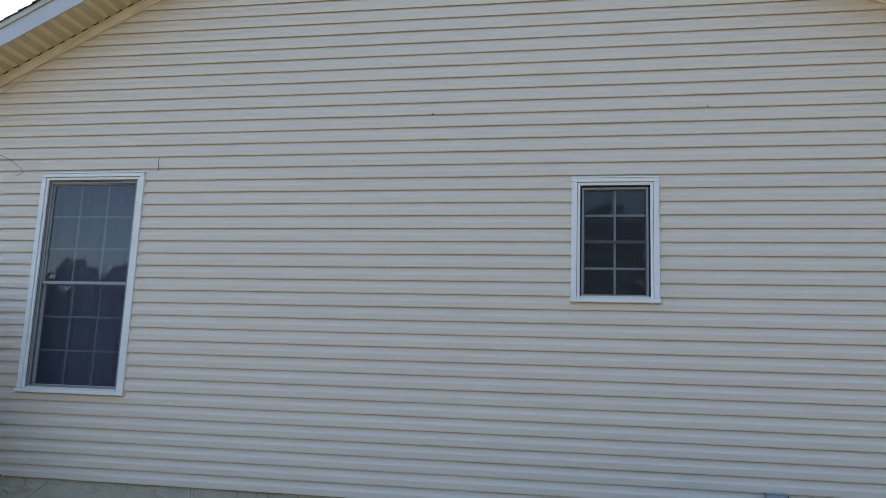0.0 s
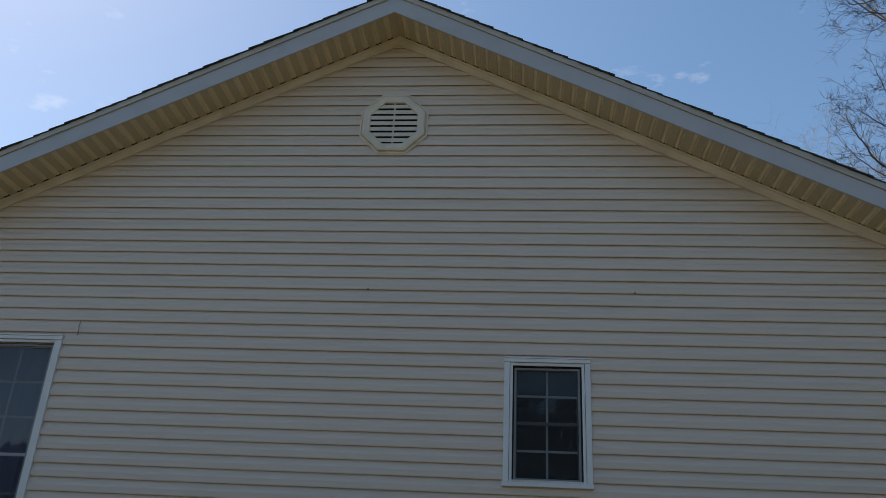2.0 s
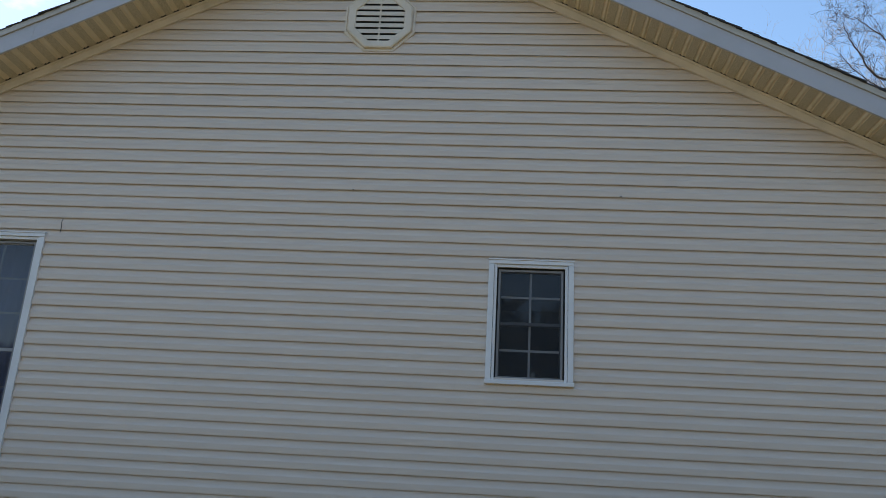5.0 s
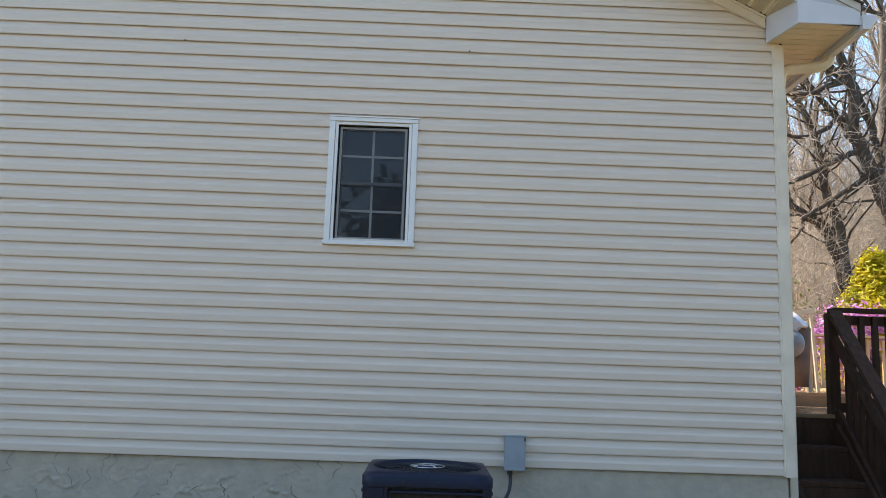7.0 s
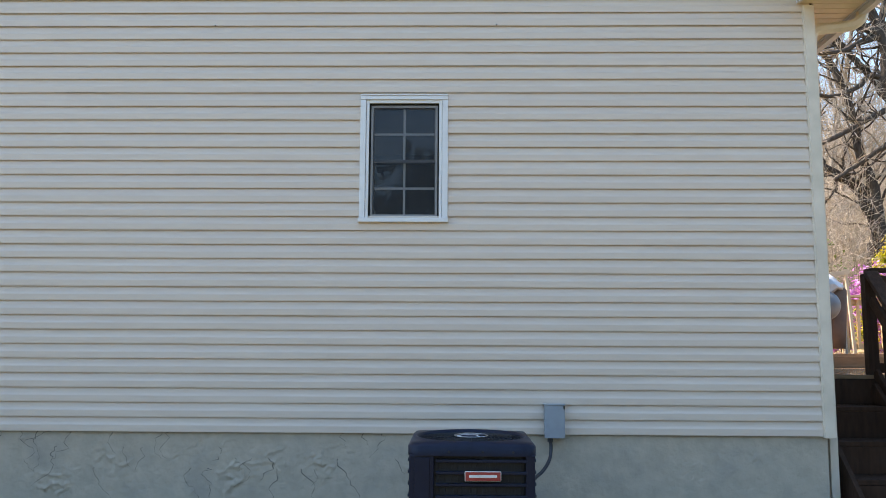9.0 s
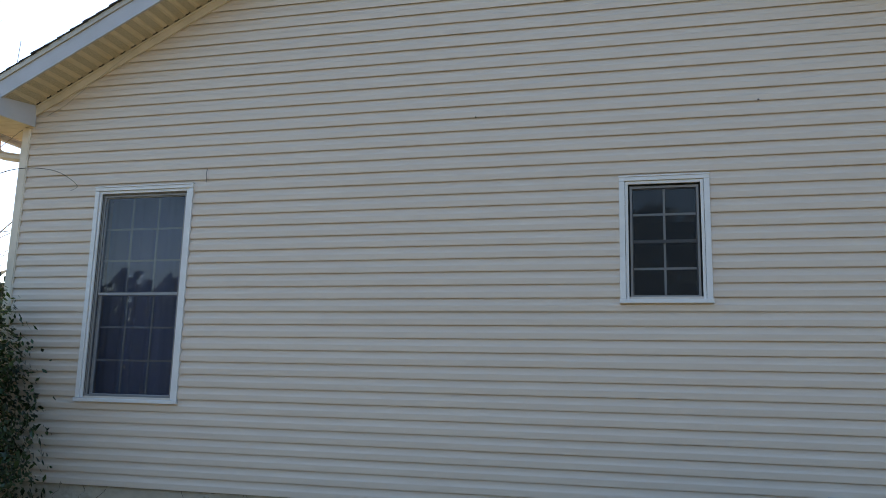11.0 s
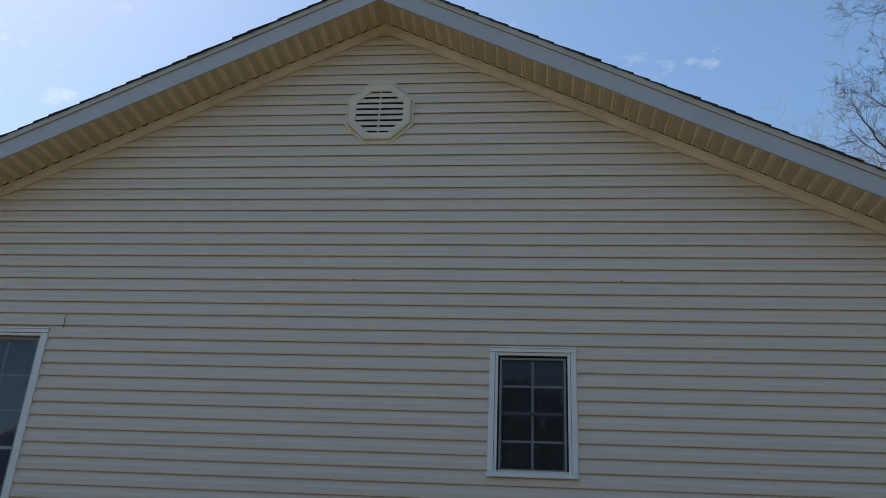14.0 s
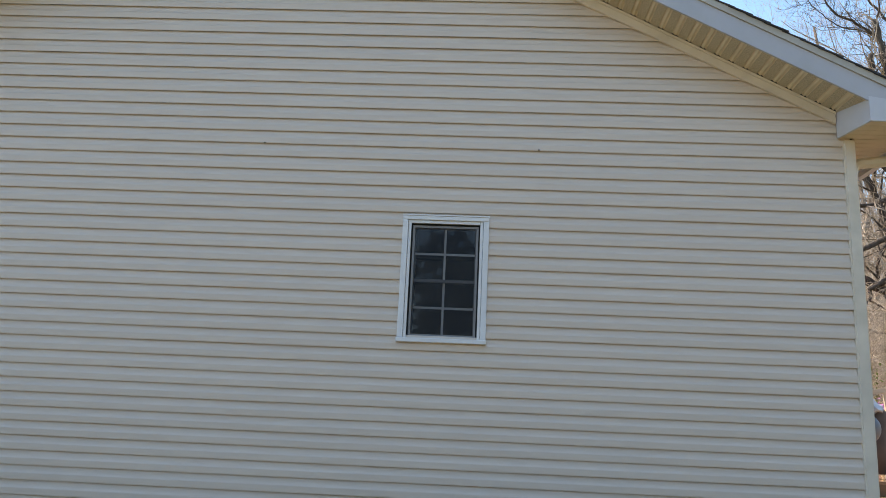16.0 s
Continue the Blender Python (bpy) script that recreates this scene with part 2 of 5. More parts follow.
# blue put into the cloth in place of sky reflected by the glass
CURTAIN = material("sky_tinted_curtain", (0.50, 0.53, 0.78), (0.40, 0.43, 0.66), rough=0.9, scale=4, stretch=(8, 1, 0.4), bump=0.2)
# dark wall backing that deepens the shadow lines under the siding laps
LAP_SHADE = material("lap_shade_backing", (0.05, 0.047, 0.042), rough=0.9, scale=6, bump=0)
DARK = material("dark_gap", (0.015, 0.014, 0.012), rough=0.9, scale=8, bump=0)

WOOD_DARK.node_tree.nodes["Principled BSDF"].inputs["Specular IOR Level"].default_value = 0.2
GLASS = bpy.data.materials.new("window_glass")
GLASS.use_nodes = True
_n, _l = GLASS.node_tree.nodes, GLASS.node_tree.links
_n.clear()
_o = _n.new("ShaderNodeOutputMaterial")
_g = _n.new("ShaderNodeBsdfGlossy")
_g.inputs["Roughness"].default_value = 0.02
_g.inputs["Color"].default_value = (0.9, 0.95, 1.0, 1)
_t = _n.new("ShaderNodeBsdfTransparent")
_t.inputs["Color"].default_value = (0.56, 0.59, 0.63, 1)
_f = _n.new("ShaderNodeFresnel")
_f.inputs["IOR"].default_value = 1.95
_m = _n.new("ShaderNodeMixShader")
_no = _n.new("ShaderNodeTexNoise")
_no.inputs["Scale"].default_value = 2.5
_bp = _n.new("ShaderNodeBump")
_bp.inputs["Strength"].default_value = 0.003
_bp.inputs["Distance"].default_value = 0.05
_l.new(_no.outputs["Fac"], _bp.inputs["Height"])
_l.new(_bp.outputs["Normal"], _g.inputs["Normal"])
_l.new(_f.outputs["Fac"], _m.inputs["Fac"])
_l.new(_t.outputs["BSDF"], _m.inputs[1])
_l.new(_g.outputs["BSDF"], _m.inputs[2])
_l.new(_m.outputs["Shader"], _o.inputs["Surface"])

SCREEN = bpy.data.materials.new("insect_screen_mesh")
SCREEN.use_nodes = True
_n, _l = SCREEN.node_tree.nodes, SCREEN.node_tree.links
_b = _n["Principled BSDF"]
_b.inputs["Base Color"].default_value = (0.014, 0.014, 0.017, 1)
_b.inputs["Roughness"].default_value = 0.6
_b.inputs["Alpha"].default_value = 0.58

SCREEN_THIN = bpy.data.materials.new("fine_pale_screen_mesh")
SCREEN_THIN.use_nodes = True
_b = SCREEN_THIN.node_tree.nodes["Principled BSDF"]
_b.inputs["Base Color"].default_value = (0.045, 0.043, 0.06, 1)
_b.inputs["Roughness"].default_value = 0.6
_b.inputs["Alpha"].default_value = 0.40

# ---------------- building helpers ----------------
def thing(name, loc, label, category, group="", kind=""):
    ob = new(name)
    ob.location = loc
    ob.empty_display_size = 0.1
    return tagged(ob, label, category, group, kind)


def part(name, bm, mat, parent=None, label="", smooth=False):
    """Links a bmesh as one mesh object under a thing or a part."""
    me = bpy.data.meshes.new(name)
    bm.to_mesh(me)
    bm.free()
    me.materials.append(mat)
    if smooth:
        for p in me.polygons:
            p.use_smooth = True
    ob = new(name, me)
    ob.parent = parent
    return tagged(ob, label)


def raw(name, verts, faces, mat, parent=None, label="", smooth=False):
    me = bpy.data.meshes.new(name)
    me.from_pydata(verts, [], faces)
    me.materials.append(mat)
    if smooth:
        for p in me.polygons:
            p.use_smooth = True
    ob = new(name, me)
    ob.parent = parent
    return tagged(ob, label)


def box(bm, x0, x1, y0, y1, z0, z1, bevel=0.0, turn=None):
    made = bmesh.ops.create_cube(bm, size=1.0)["verts"]
    m = Matrix.Translation(((x0 + x1) / 2, (y0 + y1) / 2, (z0 + z1) / 2)) @ Matrix.Diagonal((x1 - x0, y1 - y0, z1 - z0, 1))
    bmesh.ops.transform(bm, matrix=(turn @ m) if turn else m, verts=made)
    if bevel:
        edges = list({e for v in made for e in v.link_edges})
        bmesh.ops.bevel(bm, geom=edges, offset=bevel, segments=2, affect="EDGES", profile=0.6)
    return bm


def cube(*args, **kw):
    return box(bmesh.new(), *args, **kw)


def beam(bm, a, b, w, h, bevel=0.0):
    """A board of section w x h from a to b."""
    a, b = Vector(a), Vector(b)
    d = b - a
    up = Vector((0, 0, 1)) if abs(d.normalized().z) < 0.95 else Vector((0, 1, 0))
    side = d.cross(up).normalized()
    up = side.cross(d).normalized()
    m = Matrix((side, d.normalized(), up)).transposed().to_4x4()
    return box(bm, -w / 2, w / 2, -d.length / 2, d.length / 2, -h / 2, h / 2, bevel, Matrix.Translation((a + b) / 2) @ m)


def prism(bm, outline, y0, y1):
    """An outline in x and z, drawn out from y0 to y1."""
    front = [bm.verts.new((x, y0, z)) for x, z in outline]
    back = [bm.verts.new((x, y1, z)) for x, z in outline]
    bm.faces.new(front)
    bm.faces.new(back[::-1])
    for i in range(len(outline)):
        j = (i + 1) % len(outline)
        bm.faces.new((front[i], back[i], back[j], front[j]))
    bmesh.ops.recalc_face_normals(bm, faces=bm.faces[:])
    return bm


def tube_lists(verts, faces, pts, radii, sides=6):
    """Adds a tapered tube along pts to lists of verts and faces."""
    base = len(verts)
    pts = [Vector(p) for p in pts]
    side = None
    for i, p in enumerate(pts):
        d = (pts[min(i + 1, len(pts) - 1)] - pts[max(i - 1, 0)]).normalized()
        if side is None:
            side = d.cross(Vector((0.31, 0.87, 0.38))).normalized()
        side = (side - d * side.dot(d)).normalized()
        other = d.cross(side)
        for k in range(sides):
            a = 2 * math.pi * k / sides
            verts.append(p + (side * math.cos(a) + other * math.sin(a)) * radii[i])
    for i in range(len(pts) - 1):
        for k in range(sides):
            k2 = (k + 1) % sides
            faces.append((base + i * sides + k, base + i * sides + k2, base + (i + 1) * sides + k2, base + (i + 1) * sides + k))
    if sides > 3:
        faces.append(tuple(base + k for k in range(sides))[::-1])
        faces.append(tuple(base + (len(pts) - 1) * sides + k for k in range(sides)))


def tube(name, pts, radius, mat, parent=None, label="", sides=8):
    v, f = [], []
    tube_lists(v, f, pts, [radius] * len(pts) if not isinstance(radius, (list, tuple)) else radius, sides)
    return raw(name, v, f, mat, parent, label, True)


def spline(pts, n=6):
    """A smooth line through pts."""
    pts = [Vector(p) for p in pts]
    out = []
    for i in range(len(pts) - 1):
        p0, p1, p2, p3 = pts[max(i - 1, 0)], pts[i], pts[i + 1], pts[min(i + 2, len(pts) - 1)]
        for k in range(n):
            t = k / n
            out.append(0.5 * ((2 * p1) + (p2 - p0) * t + (2 * p0 - 5 * p1 + 4 * p2 - p3) * t * t + (3 * p1 - p0 - 3 * p2 + p3) * t ** 3))
    return out + [pts[-1]]

# ---------------- the house ----------------
XC, HALF = -1.13, 4.855            # the gable's middle and half its width
XL, XR = XC - HALF, XC + HALF
LAP, SILL_Z = 0.1143, 0.72         # height of a siding course; lower edge of the siding
APEX, PITCH = 6.795, 0.5           # underside of the rake soffit at the ridge; roof pitch
OVER, EAVE = 0.41, 0.43            # overhang at the gable and at the eaves
DEPTH = 3.8


def rake(x):
    return APEX - PITCH * abs(x - XC)


ground = raw("ground", [(x, y, -0.02 + (0.0 if r < 3 else 0.0)) for r, (x, y) in enumerate([(-900, -900), (900, -900), (900, 900), (-900, 900)])], [(0, 1, 2, 3)], GRASS_GROUND)
tagged(ground, "mown lawn and woodland soil round the house", "ground", kind="structure")

def bank_z(x, y):
    """Height of the wooded bank that rises behind the deck."""
    rise = 0.95 + 0.42 * max(0.0, min(y, 11.0) - 6.9) + 0.03 * max(0.0, y - 11.0)
    return rise + 0.10 * noise.noise(Vector((x * 0.6, y * 0.6, 2.0))) + 0.03 * noise.noise(Vector((x * 2.7, y * 2.7, 4.0)))


bank_v, bank_f = [], []
bank_x = [3.9 + 0.22 * i for i in range(70)] + [21 + 5 * i for i in range(14)]
bank_y = [6.85 + 0.18 * j for j in range(36)] + [14.5 + 6 * j for j in range(14)]
for j, y in enumerate([6.84] + bank_y):
    for i, x in enumerate(bank_x):
        bank_v.append((x, y, bank_z(x, y) if j else -0.06))
        if i and j:
            m = len(bank_x)
            bank_f.append(((j - 1) * m + i - 1, (j - 1) * m + i, j * m + i, j * m + i - 1))
bank = raw("bank", bank_v, bank_f, LITTER, None, "", True)
tagged(bank, "sunlit leaf-strewn bank rising into the woods", "bank", kind="structure")

WINDOWS = [(-5.035, -3.958, 1.473, 3.547, 3, 3, 3), (0.0, 0.715, 2.384, 3.444, 2, 2, 2)]   # outer casing: x0, x1, z0, z1; panes across; rows above and below


def wall_boxes(bm, y0, y1, inset):
    """The gable wall with its two openings, as upright strips between the openings' edges."""
    xs = sorted([XL + 0.02, XC, XR - 0.02] + [v for w in WINDOWS for v in (w[0] + inset, w[1] - inset)])
    for a, b in zip(xs, xs[1:]):
        mid = (a + b) / 2
        win = next((w for w in WINDOWS if w[0] < mid < w[1]), None)
        if win:
            prism(bm, [(a, 0.735), (b, 0.735), (b, win[2] + inset), (a, win[2] + inset)], y0, y1)
            prism(bm, [(a, win[3] - inset), (b, win[3] - inset), (b, rake(b)), (a, rake(a))], y0, y1)
        else:
            prism(bm, [(a, 0.735), (b, 0.735), (b, rake(b)), (a, rake(a))], y0, y1)
    return bm


# backing wall coloured dark to put shade into the lap gaps
wall = part("wall_front", wall_boxes(bmesh.new(), 0.022, 0.15, 0.03), LAP_SHADE)
tagged(wall, "gable end wall clad in cream vinyl lap siding", "wall", kind="structure")
side_r = part("wall_right", cube(XR - 0.17, XR - 0.02, 0.152, DEPTH, 0.66, 4.36), VINYL)
tagged(side_r, "cream sided side wall of the house", "wall", kind="structure")
side_l = part("wall_left", cube(XL + 0.02, XL + 0.17, 0.152, DEPTH, 0.66, 4.36), VINYL)
tagged(side_l, "cream sided side wall of the house", "wall", kind="structure")
back = part("wall_back", prism(bmesh.new(), [(XL + 0.02, 0.66), (XR - 0.02, 0.66), (XR - 0.02, 4.36), (XC, APEX), (XL + 0.02, 4.36)], DEPTH + 0.002, DEPTH + 0.15), VINYL)
tagged(back, "plain back wall of the house", "wall", kind="structure")
# room surfaces, coloured near-black to give dark panes
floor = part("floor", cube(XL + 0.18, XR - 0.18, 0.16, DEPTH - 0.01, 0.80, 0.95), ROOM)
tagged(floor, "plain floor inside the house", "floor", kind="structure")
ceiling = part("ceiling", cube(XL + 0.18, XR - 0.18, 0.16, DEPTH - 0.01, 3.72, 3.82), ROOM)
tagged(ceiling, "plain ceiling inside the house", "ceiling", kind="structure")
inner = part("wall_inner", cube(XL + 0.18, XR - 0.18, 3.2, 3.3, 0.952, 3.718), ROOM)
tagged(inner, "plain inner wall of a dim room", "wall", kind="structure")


# foundation: a rough parged face with trowel ridges and cracks
def stucco_face():
    bm = bmesh.new()
    nx, nz = 860, 66
    x0, x1, z0, z1 = XL + 0.055, XR - 0.055, -0.05, 0.733
    grid = []
    for j in range(nz + 1):
        row = []
        for i in range(nx + 1):
            x, z = x0 + (x1 - x0) * i / nx, z0 + (z1 - z0) * j / nz
            rough = 1.0 - 0.7 * min(1.0, max(0.0, (x - 0.9) / 0.8))
            p = Vector((x * 2.1, z * 2.6, 3.0))
            ridge = abs(noise.fractal(p * 2.6, 1.0, 2.0, 5))
            patch = max(0.0, noise.noise(p * 1.3 + Vector((7, 0, 0))) + 0.05)
            y = -0.004 - 0.034 * rough * max(0.0, 1 - ridge * 9) * patch - 0.006 * noise.noise(Vector((x * 1.2, z * 1.2, 0)))
            y -= 0.016 * patch * rough * max(0.0, noise.noise(Vector((x * 22, z * 22, 9)))) + 0.0025 * noise.noise(Vector((x * 14, z * 14, 5)))
            row.append(bm.verts.new((x, 0.016 + y, z)))
        grid.append(row)
    for j in range(nz):
        for i in range(nx):
            bm.faces.new((grid[j][i], grid[j][i + 1], grid[j + 1][i + 1], grid[j + 1][i]))
    return bm


foundation = part("foundation", stucco_face(), STUCCO, smooth=True)
tagged(foundation, "weathered cracked stucco foundation below the siding", "foundation", kind="structure")
rnd_c = random.Random(12)
for i in range(52):
    x, z = XL + 0.3 + 0.125 * i + rnd_c.uniform(-0.06, 0.06), rnd_c.choice([0.725, 0.725, 0.60, 0.52, 0.44])
    pts, radii, n = [], [], rnd_c.randint(6, 18)
    lean = rnd_c.uniform(-0.6, 0.6)
    for j in range(n):
        face = foundation.data.vertices[round((z + 0.05) / 0.783 * 66) * 861 + round((x - XL - 0.055) / (2 * HALF - 0.11) * 860)].co.y
        pts.append((x, face + 0.0005, z))
        radii.append(rnd_c.uniform(0.0012, 0.0040) * (1 - 0.6 * j / n))
        lean = 0.4 * lean + rnd_c.gauss(0, 0.75)
        x, z = x + 0.024 * lean, z - rnd_c.uniform(0.006, 0.030)
    v, f = [], []
    tube_lists(v, f, pts, radii, 5)
    raw("crack", v, f, CRACK, foundation)
core = part("foundation_core", cube(XL + 0.05, XR - 0.05, 0.06, DEPTH, -0.3, 0.655), STUCCO)
tagged(core, "block foundation under the house", "foundation", kind="structure")

# siding courses: a flat lower band, a cove above it and a turned-under lip
PROFILE = [(-0.0092, 0.0015), (-0.0146, 0.0), (-0.0152, 0.004), (-0.0147, 0.046), (-0.0140, 0.051), (-0.0118, 0.056), (-0.0082, 0.063), (-0.0055, 0.071), (-0.0034, 0.082), (-0.0015, 0.098), (0.0016, 0.12)]


def clip_profile(lo, hi):
    """The part of the course's profile between two heights."""
    rows_ = []
    for h in sorted({lo, hi, *(dz for _, dz in PROFILE[1:] if lo < dz < hi)}):
        y = float(np.interp(h, [dz for _, dz in PROFILE[1:]], [y for y, _ in PROFILE[1:]]))
        rows_.append((y, h))
    return rows_


def board(x0, x1, k, lift=0.0, prof=PROFILE):
    """One stretch of a siding course, cut to the rake where it meets it."""
    z = SILL_Z + LAP * k
    lim = lambda zz: (6.76 - zz) / PITCH
    n = max(1, int((x1 - x0) / 0.45))
    verts, faces = [], []
    for i in range(n + 1):
        f = i / n
        for y, dz in prof:
            zz = z + dz
            reach = max(0.0, lim(zz))
            a, b = max(x0, XC - reach), min(x1, XC + reach)
            x = a + (b - a) * f
            wob = 0.0016 * noise.noise(Vector((x * 1.1, k * 3.7, 1.0)))
            wob_y = 0.0012 * noise.noise(Vector((x * 0.9, k * 2.3, 8.0)))
            verts.append((x, y - lift + wob_y, zz + wob))
    m = len(prof)
    for i in range(n):
        for j in range(m - 1):
            faces.append((i * m + j, (i + 1) * m + j, (i + 1) * m + j + 1, i * m + j + 1))
    return verts, faces


rng = random.Random(4)
k = 0
seams = []
while SILL_Z + LAP * k < 6.70:
    z = SILL_Z + LAP * k
    if k % 2 == 0:
        off = rng.choice([-3.9, -2.6, -1.4, -0.2, 1.2, 2.3])
        seams = [s for s in (off - 3.66, off, off + 3.66) if XL + 0.3 < s < XR - 0.3]
    cuts = [(XL + 0.03, XR - 0.03)]
    for wx0, wx1, wz0, wz1, *_ in WINDOWS:
        if z + LAP > wz0 + 0.066 and z < wz1 - 0.066:
            for lo, hi in ((0.0, wz0 + 0.02 - z), (wz1 - 0.02 - z, 0.119)):
                if hi - lo > 0.012 and lo >= 0 and hi < 0.12:
                    v, f = board(wx0 - 0.004, wx1 + 0.004, k, 0.0, clip_profile(lo, hi))
                    raw("siding_board", v, f, VINYL, wall)
            cuts = [seg for a, b in cuts for seg in (((a, wx0 + 0.012), (wx1 - 0.012, b)) if a < wx0 < b else ((a, b),))]
    for s in seams:
        cuts = [seg for a, b in cuts for seg in (((a, s + 0.012), (s, b)) if a + 0.15 < s < b - 0.15 else ((a, b),))]
    for n_, (a, b) in enumerate(cuts):
        reach = (6.76 - z) / PITCH
        if min(b, XC + reach) - max(a, XC - reach) > 0.03:
            v, f = board(a, b, k, 0.0012 * (n_ % 2))
            raw("siding_board", v, f, VINYL, wall)
    k += 1

# corner posts of the siding
for sign, xe in ((-1, XL), (1, XR)):
    bm = bmesh.new()
    a, b = sorted((xe, xe - sign * 0.085))
    box(bm, a, b, -0.024, 0.11, SILL_Z - 0.015, 4.205, 0.004)
    c, d = sorted((xe - sign * 0.085, xe - sign * 0.097))
    box(bm, c, d, -0.019, 0.0, SILL_Z - 0.01, 4.20)
    ob = part("corner_trim", bm, TRIM_CREAM, None)
    tagged(ob, "cream vinyl outside corner post of the siding", "trim", kind="structure")
# rake frieze under the soffit, in two lengths on the right with a joint
def slope_board(x0, x1, low, high, y0, y1):
    return prism(bmesh.new(), [(x0, rake(x0) + low), (x1, rake(x1) + low), (x1, rake(x1) + high), (x0, rake(x0) + high)], y0, y1)


def frieze(x0, x1, extra=0.0):
    bm = slope_board(x0, x1, -0.104, -0.003, -0.036 - extra, -0.014)
    prism(bm, [(x0, rake(x0) - 0.026), (x1, rake(x1) - 0.026), (x1, rake(x1) - 0.004), (x0, rake(x0) - 0.004)], -0.046 - extra, -0.0365 - extra)
    return bm


for a, b, ex in ((XL + 0.10, -3.4, 0.0), (-3.42, XC, 0.002), (XC, -0.19, 0.004), (-0.21, 3.57, 0.008)):
    ob = part("rake_trim", frieze(a, b, ex), TRIM_CREAM)
    tagged(ob, "cream vinyl trim along the rake of the gable", "trim", kind="structure")

# rake soffit: perforated flats with raised vee grooves between them
for sign in (-1, 1):
    # dark backing sheet that supplies the shade at the groove ends
    soffit = part("soffit", slope_board(XC, XC + sign * (HALF + 0.0), 0.016, 0.03, -OVER + 0.004, 0.1), DARK)
    tagged(soffit, "tan vented vinyl soffit under the gable overhang", "soffit", kind="structure")
    n = 41
    for i in range(n):
        step = sign * 4.82 / n
        xa = XC + step * i
        flat = [(0.0, 0.001), (0.02, 0.0), (0.54, 0.0), (0.56, 0.001)]
        ribs = [(0.565, 0.001), (0.62, 0.009), (0.67, 0.009), (0.75, -0.002), (0.82, -0.002), (0.89, 0.009), (0.94, 0.009), (0.995, 0.001)]
        for name_, prof, mat_, y_end in (("soffit_slat", flat, SOFFIT_DARK, -0.004), ("soffit_rib", ribs, SOFFIT, -0.056)):
            v, f = [], []
            for y in (-OVER + 0.012, y_end):
                v += [(xa + step * u, y, rake(xa + step * u) + dz) for u, dz in prof]
                v += [(xa + step * u, y, rake(xa + step * u) + dz + 0.0015) for u, dz in prof[::-1]]
            m = len(v) // 2
            f = [(j, (j + 1) % m, m + (j + 1) % m, m + j) for j in range(m)] + [tuple(range(m))[::-1], tuple(range(m, 2 * m))]
            raw(name_, v, f, mat_, soffit)

# roof: deck, rake fascia, shingle courses
roof = part("roof", prism(bmesh.new(), [(XC, APEX + 0.20), (XR + EAVE, rake(XR + EAVE) + 0.20), (XR + EAVE, rake(XR + EAVE) + 0.225), (XC, APEX + 0.225),
                                       (XL - EAVE, rake(XL - EAVE) + 0.225), (XL - EAVE, rake(XL - EAVE) + 0.20)], -OVER + 0.01, DEPTH + 0.4), DARK)
tagged(roof, "dark shingled gable roof with white fascia", "roof", kind="structure")
for sign in (-1, 1):
    far = XC + sign * (HALF + EAVE)
    for a, b, ex in ((XC, XC + sign * 1.70, 0.0), (XC + sign * 1.69, far, 0.002)) if sign > 0 else ((XC, XC + sign * 3.1, 0.0), (XC + sign * 3.09, far, 0.002)):
        if b == far:
            foot = XC + sign * (APEX - 0.012 - 4.215) / PITCH
            bm = prism(bmesh.new(), [(a, rake(a) - 0.012), (foot, 4.215), (b, 4.215), (b, rake(b) + 0.170), (a, rake(a) + 0.170)], -OVER - 0.016 - ex, -OVER + 0.002)
        else:
            bm = slope_board(a, b, -0.012, 0.170, -OVER - 0.016 - ex, -OVER + 0.002)
        part("fascia_board", bm, FASCIA, roof, "white aluminium rake fascia")
        bm = slope_board(a, b, 0.172, 0.236, -OVER - 0.030 - ex, -OVER + 0.002)
        part("drip_edge", bm, DRIP, roof, "beige metal drip edge")
    n = 38
    for i in range(n):
        xa, xb = XC + sign * (HALF + EAVE + 0.02) * (n - i - 1.35) / n, XC + sign * (HALF + EAVE + 0.02) * (n - i) / n
        if (xa - XC) * sign < 0:
            xa = XC
        out = rng.uniform(-0.008, 0.008)
        z_a, z_b = rake(xa) + 0.228, rake(xb) + 0.237
        bm = prism(bmesh.new(), [(xa, z_a), (xb, z_b), (xb, z_b + 0.014), (xa, z_a + 0.008)], -OVER - 0.045 + out, DEPTH + 0.42)
        part("shingle", bm, SHINGLE, roof)
bm = bmesh.new()
prism(bm, [(XC - 0.14, rake(XC - 0.14) + 0.243), (XC, APEX + 0.250), (XC + 0.14, rake(XC + 0.14) + 0.243), (XC + 0.14, rake(XC + 0.14) + 0.256), (XC, APEX + 0.266), (XC - 0.14, rake(XC - 0.14) + 0.256)], -OVER - 0.06, DEPTH + 0.43)
part("ridge_cap", bm, SHINGLE, roof)


